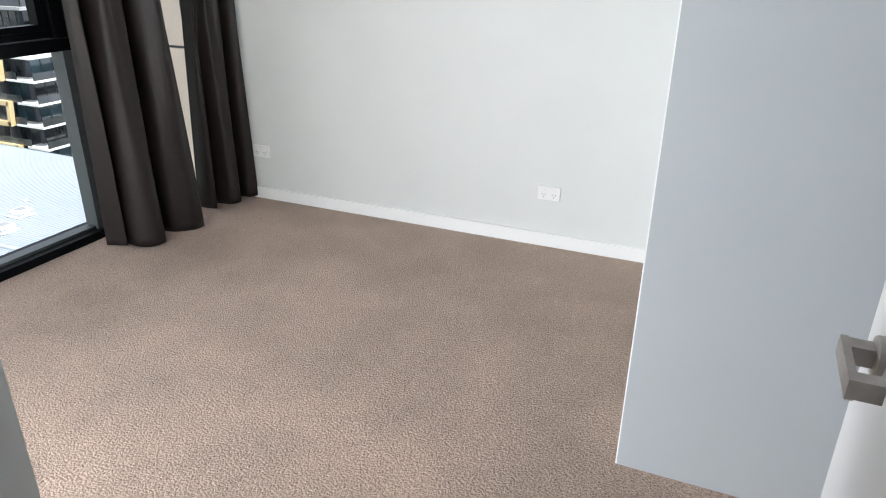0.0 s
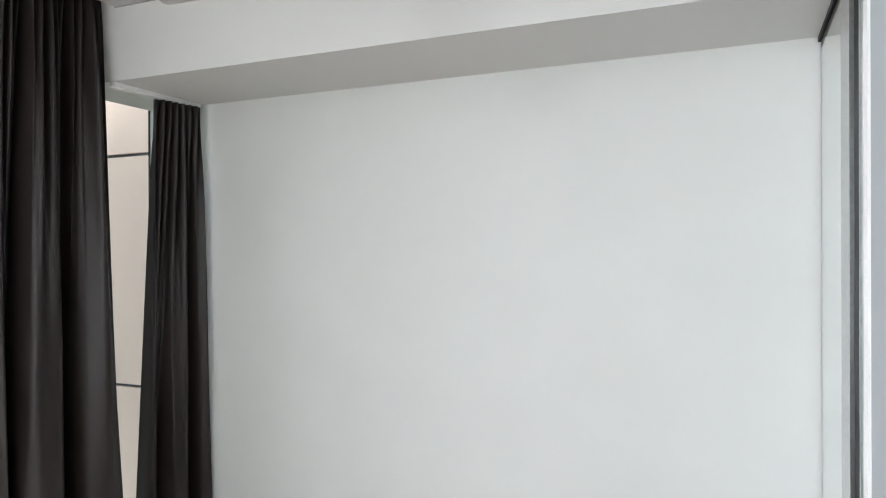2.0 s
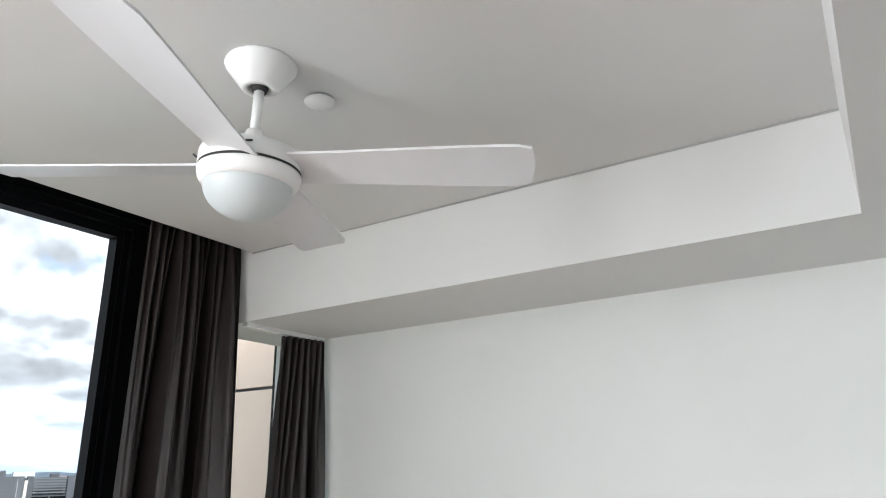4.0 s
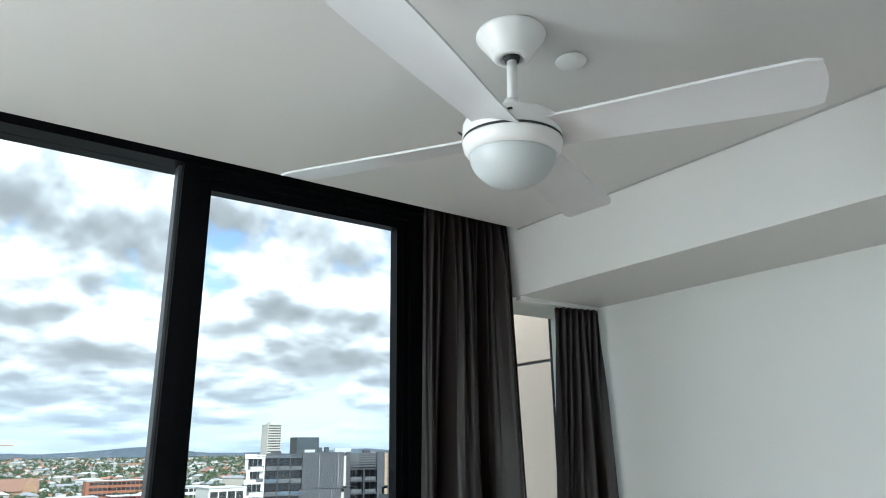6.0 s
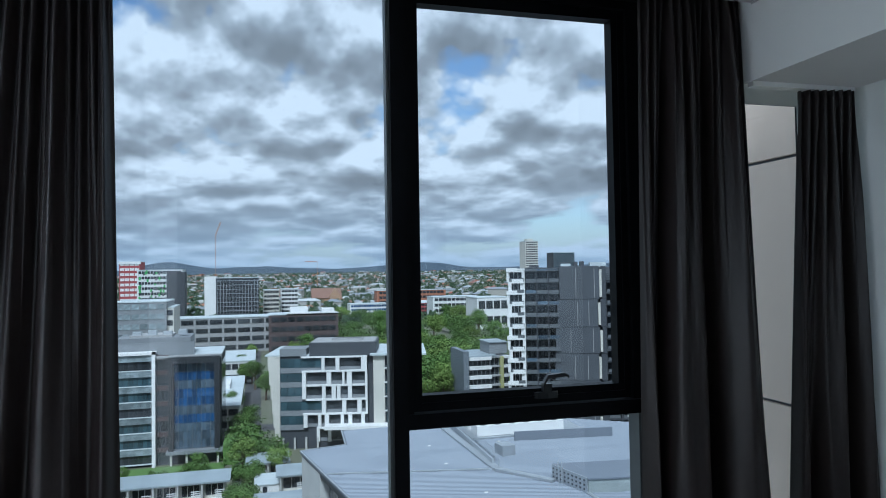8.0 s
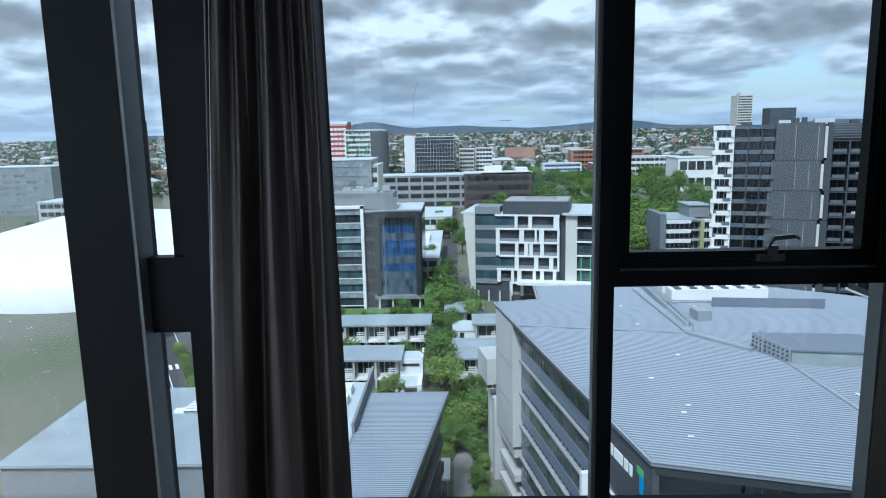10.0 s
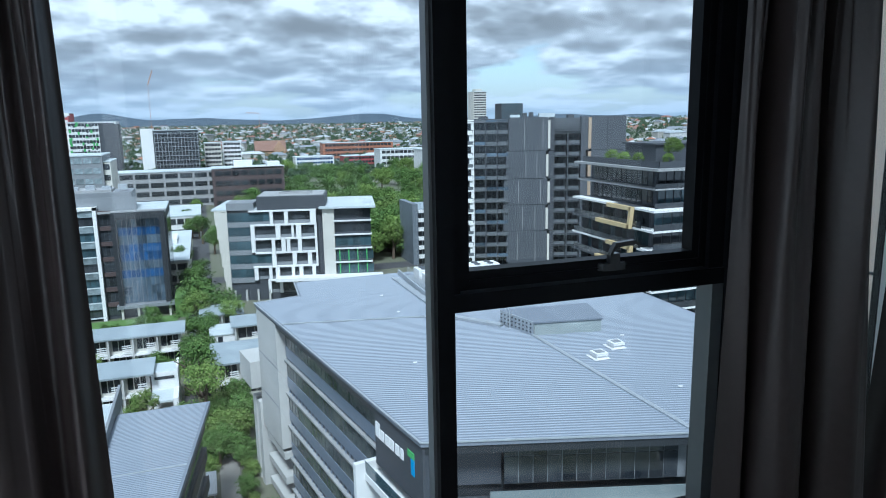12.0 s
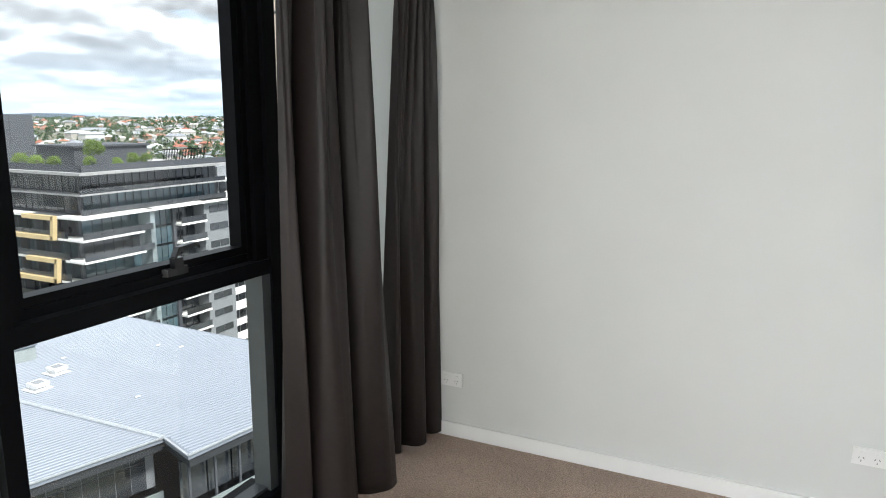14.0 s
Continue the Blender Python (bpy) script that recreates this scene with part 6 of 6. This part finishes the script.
# park
for k in range(134):
    x, y = rt.uniform(-340, -222), rt.uniform(36, 100)
    if y > 44 + (-x - 225) * 0.9 and x > -250 and y < 62:
        continue
    tree(x, y, rt.uniform(10, 16), rt.uniform(6, 9))
for k in range(48):
    tree(rt.uniform(-600, -330), rt.uniform(40, 190), rt.uniform(11, 17), rt.uniform(6, 9.5))
for k in range(40):
    x, y = rt.uniform(-620, -240), rt.uniform(-70, 40)
    tree(x, y, rt.uniform(7, 12), rt.uniform(3, 5.5))
for x, y, h, r in ((-224, 47, 13, 6), (-228, 55, 15, 7), (-222, 61, 13, 5.5), (-236, 50, 15, 7), (-240, 60, 16, 7.5), (-232, 66, 14, 6), (-246, 70, 16, 7), (-219, 53, 10, 4.5), (-250, 54, 16, 7.5)):
    tree(x, y, h, r)
# round the hall
for k in range(26):
    x, y = rt.uniform(-330, -150), rt.choice((-58, -180)) + rt.uniform(-14, 14)
    tree(x, y, rt.uniform(6, 11), rt.uniform(3, 5))

# far greenery of the suburbs, past counting
v, f = [], []
rf = random.Random(8)
for k in range(12000):
    d = 560 + 3300 * rf.random() ** 1.2
    ang = radians(rf.uniform(-48, 54))
    x, y = -d * math.cos(ang), d * math.sin(ang)
    z, h, r = land(x, y), rf.uniform(6, 13), rf.uniform(4, 9)
    for i in range(24):
        q, e = rf.uniform(0, 6.283), rf.uniform(0.1, 1.0)
        p = Vector((x + r * 0.7 * math.cos(q) * (1.2 - e), y + r * 0.7 * math.sin(q) * (1.2 - e), z + h * e))
        n_ = Vector((rf.uniform(0.2, 1), rf.uniform(-0.7, 0.7), rf.uniform(0.0, 1.0))).normalized()
        t1 = n_.orthogonal().normalized()
        t2 = n_.cross(t1)
        s_ = r * rf.uniform(0.16, 0.32)
        k0 = len(v)
        v.extend(tuple(p + w) for w in (-t1 * s_, -t2 * s_ * 0.7, t1 * s_, t2 * s_ * 0.7))
        f.append((k0, k0 + 1, k0 + 2, k0 + 3))
me = bpy.data.meshes.new("far_trees")
me.from_pydata(v, [], f)
me.materials.append(leaf_material("far_leaves", (0.03, 0.055, 0.03), (0.07, 0.105, 0.055)))
tagged(new("far_trees", me), "dense green treetops of the distant suburbs", "trees", kind="stuff")

# rooftop plants on the dark apartment block
for x, y, h, r in ((-92.5, 74.5, 4.6, 1.7), (-90.5, 72.0, 2.2, 1.0), (-90.0, 79.5, 2.4, 1.1), (-90.0, 82.0, 2.2, 1.0), (-95, 69.5, 2.2, 1.1), (-99, 69.4, 2.2, 1.2), (-103, 69.6, 2.4, 1.3), (-90, 76.5, 1.8, 0.9)):
    t = thing("rooftop_shrub", Matrix.Translation((x, y, G + EH)), "green shrub in a rooftop planter", "shrub", "rooftop planting")
    c = new("foliage", CROWNS[rt.choice((0, 3))])
    c.parent = t
    c.location, c.scale = (0, 0, h - r * 0.8), (r, r, r)
    put("planter", (-0.7, 0.7, -0.7, 0.7, 0, max(0.5, h - r * 1.5)), M_CHAR, t)

# street and flat roof seen beside the post
ROAD_A, ROAD_B = Vector((-96.0, -37.5)), Vector((-200.0, -92.0))
rdir = (ROAD_B - ROAD_A).normalized()
rnor = Vector((-rdir.y, rdir.x))
structure("road_3", beam(ROAD_A, ROAD_B, G, G + 0.06, 13.0), M_ASPHALT, "asphalt street with a zebra crossing", "road")
structure("pavement_2", beam(ROAD_A - rnor * 9, ROAD_B - rnor * 9, G, G + 0.16, 4.5), M_PAVE, "pale footpath beside the street", "pavement")
structure("pavement_3", beam(ROAD_A + rnor * 9.5, ROAD_B + rnor * 9.5, G, G + 0.16, 5.5), M_PAVE, "pale footpath beside the street", "pavement")
zeb = Vector((-131.7, -56.2))
for k in range(8):
    c = zeb + rnor * (1.25 * k - 4.6)
    structure("road_marking", beam(c - rdir * 1.6, c + rdir * 1.6, G + 0.062, G + 0.07, 0.6), M_SIGN, "white zebra crossing bar", "road marking")
for d in (-1.6, 2.4):
    structure("road_marking", beam(ROAD_A + rnor * d, ROAD_B + rnor * d, G + 0.062, G + 0.068, 0.16), M_SIGN, "white painted lane line", "road marking")
banner = thing("street_banner", Matrix.Translation((-135.5, -53.6, G)), "red vertical banner on a street pole", "banner")
put("pole", (-0.08, 0.08, -0.08, 0.08, 0, 7.2), M_STEEL, banner)
put("cloth", (-0.04, 0.04, 0.1, 1.7, 2.0, 7.0), material("banner_red", (0.62, 0.04, 0.07), 0.7), banner)
for k in range(16):
    q = Vector((-118.0, -47.6)) + rdir * 1.9 * k
    tree(q.x, q.y, 1.6, 1.3, bush=True)
for k in range(12):
    q = Vector((-138.0, -68.0)) + rdir * 4.2 * k
    tree(q.x + rt.uniform(-2, 2), q.y + rt.uniform(-2, 2), rt.uniform(3.5, 6.5), rt.uniform(1.8, 3.2))
flat = thing("flat_roofed_building", Matrix.Translation((0, 0, G)), "low building with a pale blue flat roof", "building")
part("wall", block(-79.0, -60.0, -44.0, -17.0, 0, 14.7), M_MIDGREY, flat)
part("roof", block(-79.4, -59.6, -44.4, -16.6, 14.7, 15.0), M_TOWNROOF, flat)
part("parapet", block(-79.6, -79.3, -44.4, -16.6, 15.0, 15.25), M_STEEL, flat)
part("roof_duct", block(-73.6, -73.2, -30.5, -26.0, 15.0, 15.2), M_STEEL, flat)
for k in range(5):
    part("roof_louvre", block(-75.6 + 0.8 * k, -75.2 + 0.8 * k, -30.2 - 0.1 * k, -28.2, 15.3, 15.42), M_WHITE, flat)
part("roof_unit", block(-73.0, -72.0, -31.6, -30.4, 15.0, 15.3), M_WHITE, flat)

# cranes on the skyline
M_CRANE = material("crane_paint", (0.45, 0.20, 0.08), 0.6)
for x, y, base, h, jib, tilt in ((-1500, -89, -30, 109, 30, 70), (-1500, 120, -30, 52, 26, 178)):
    cr = thing("tower_crane", Matrix.Translation((x, y, base)), "slender tower crane on the distant skyline", "crane")
    put("mast", (-0.25, 0.25, -0.25, 0.25, 0, h), M_CRANE, cr)
    arm = part("jib", block(-0.5, 0.5, -8 if tilt < 20 else 0, jib, -0.6, 0.6), M_CRANE, cr)
    arm.matrix_local = pose(0, 0, h, tilt, 0, 0)
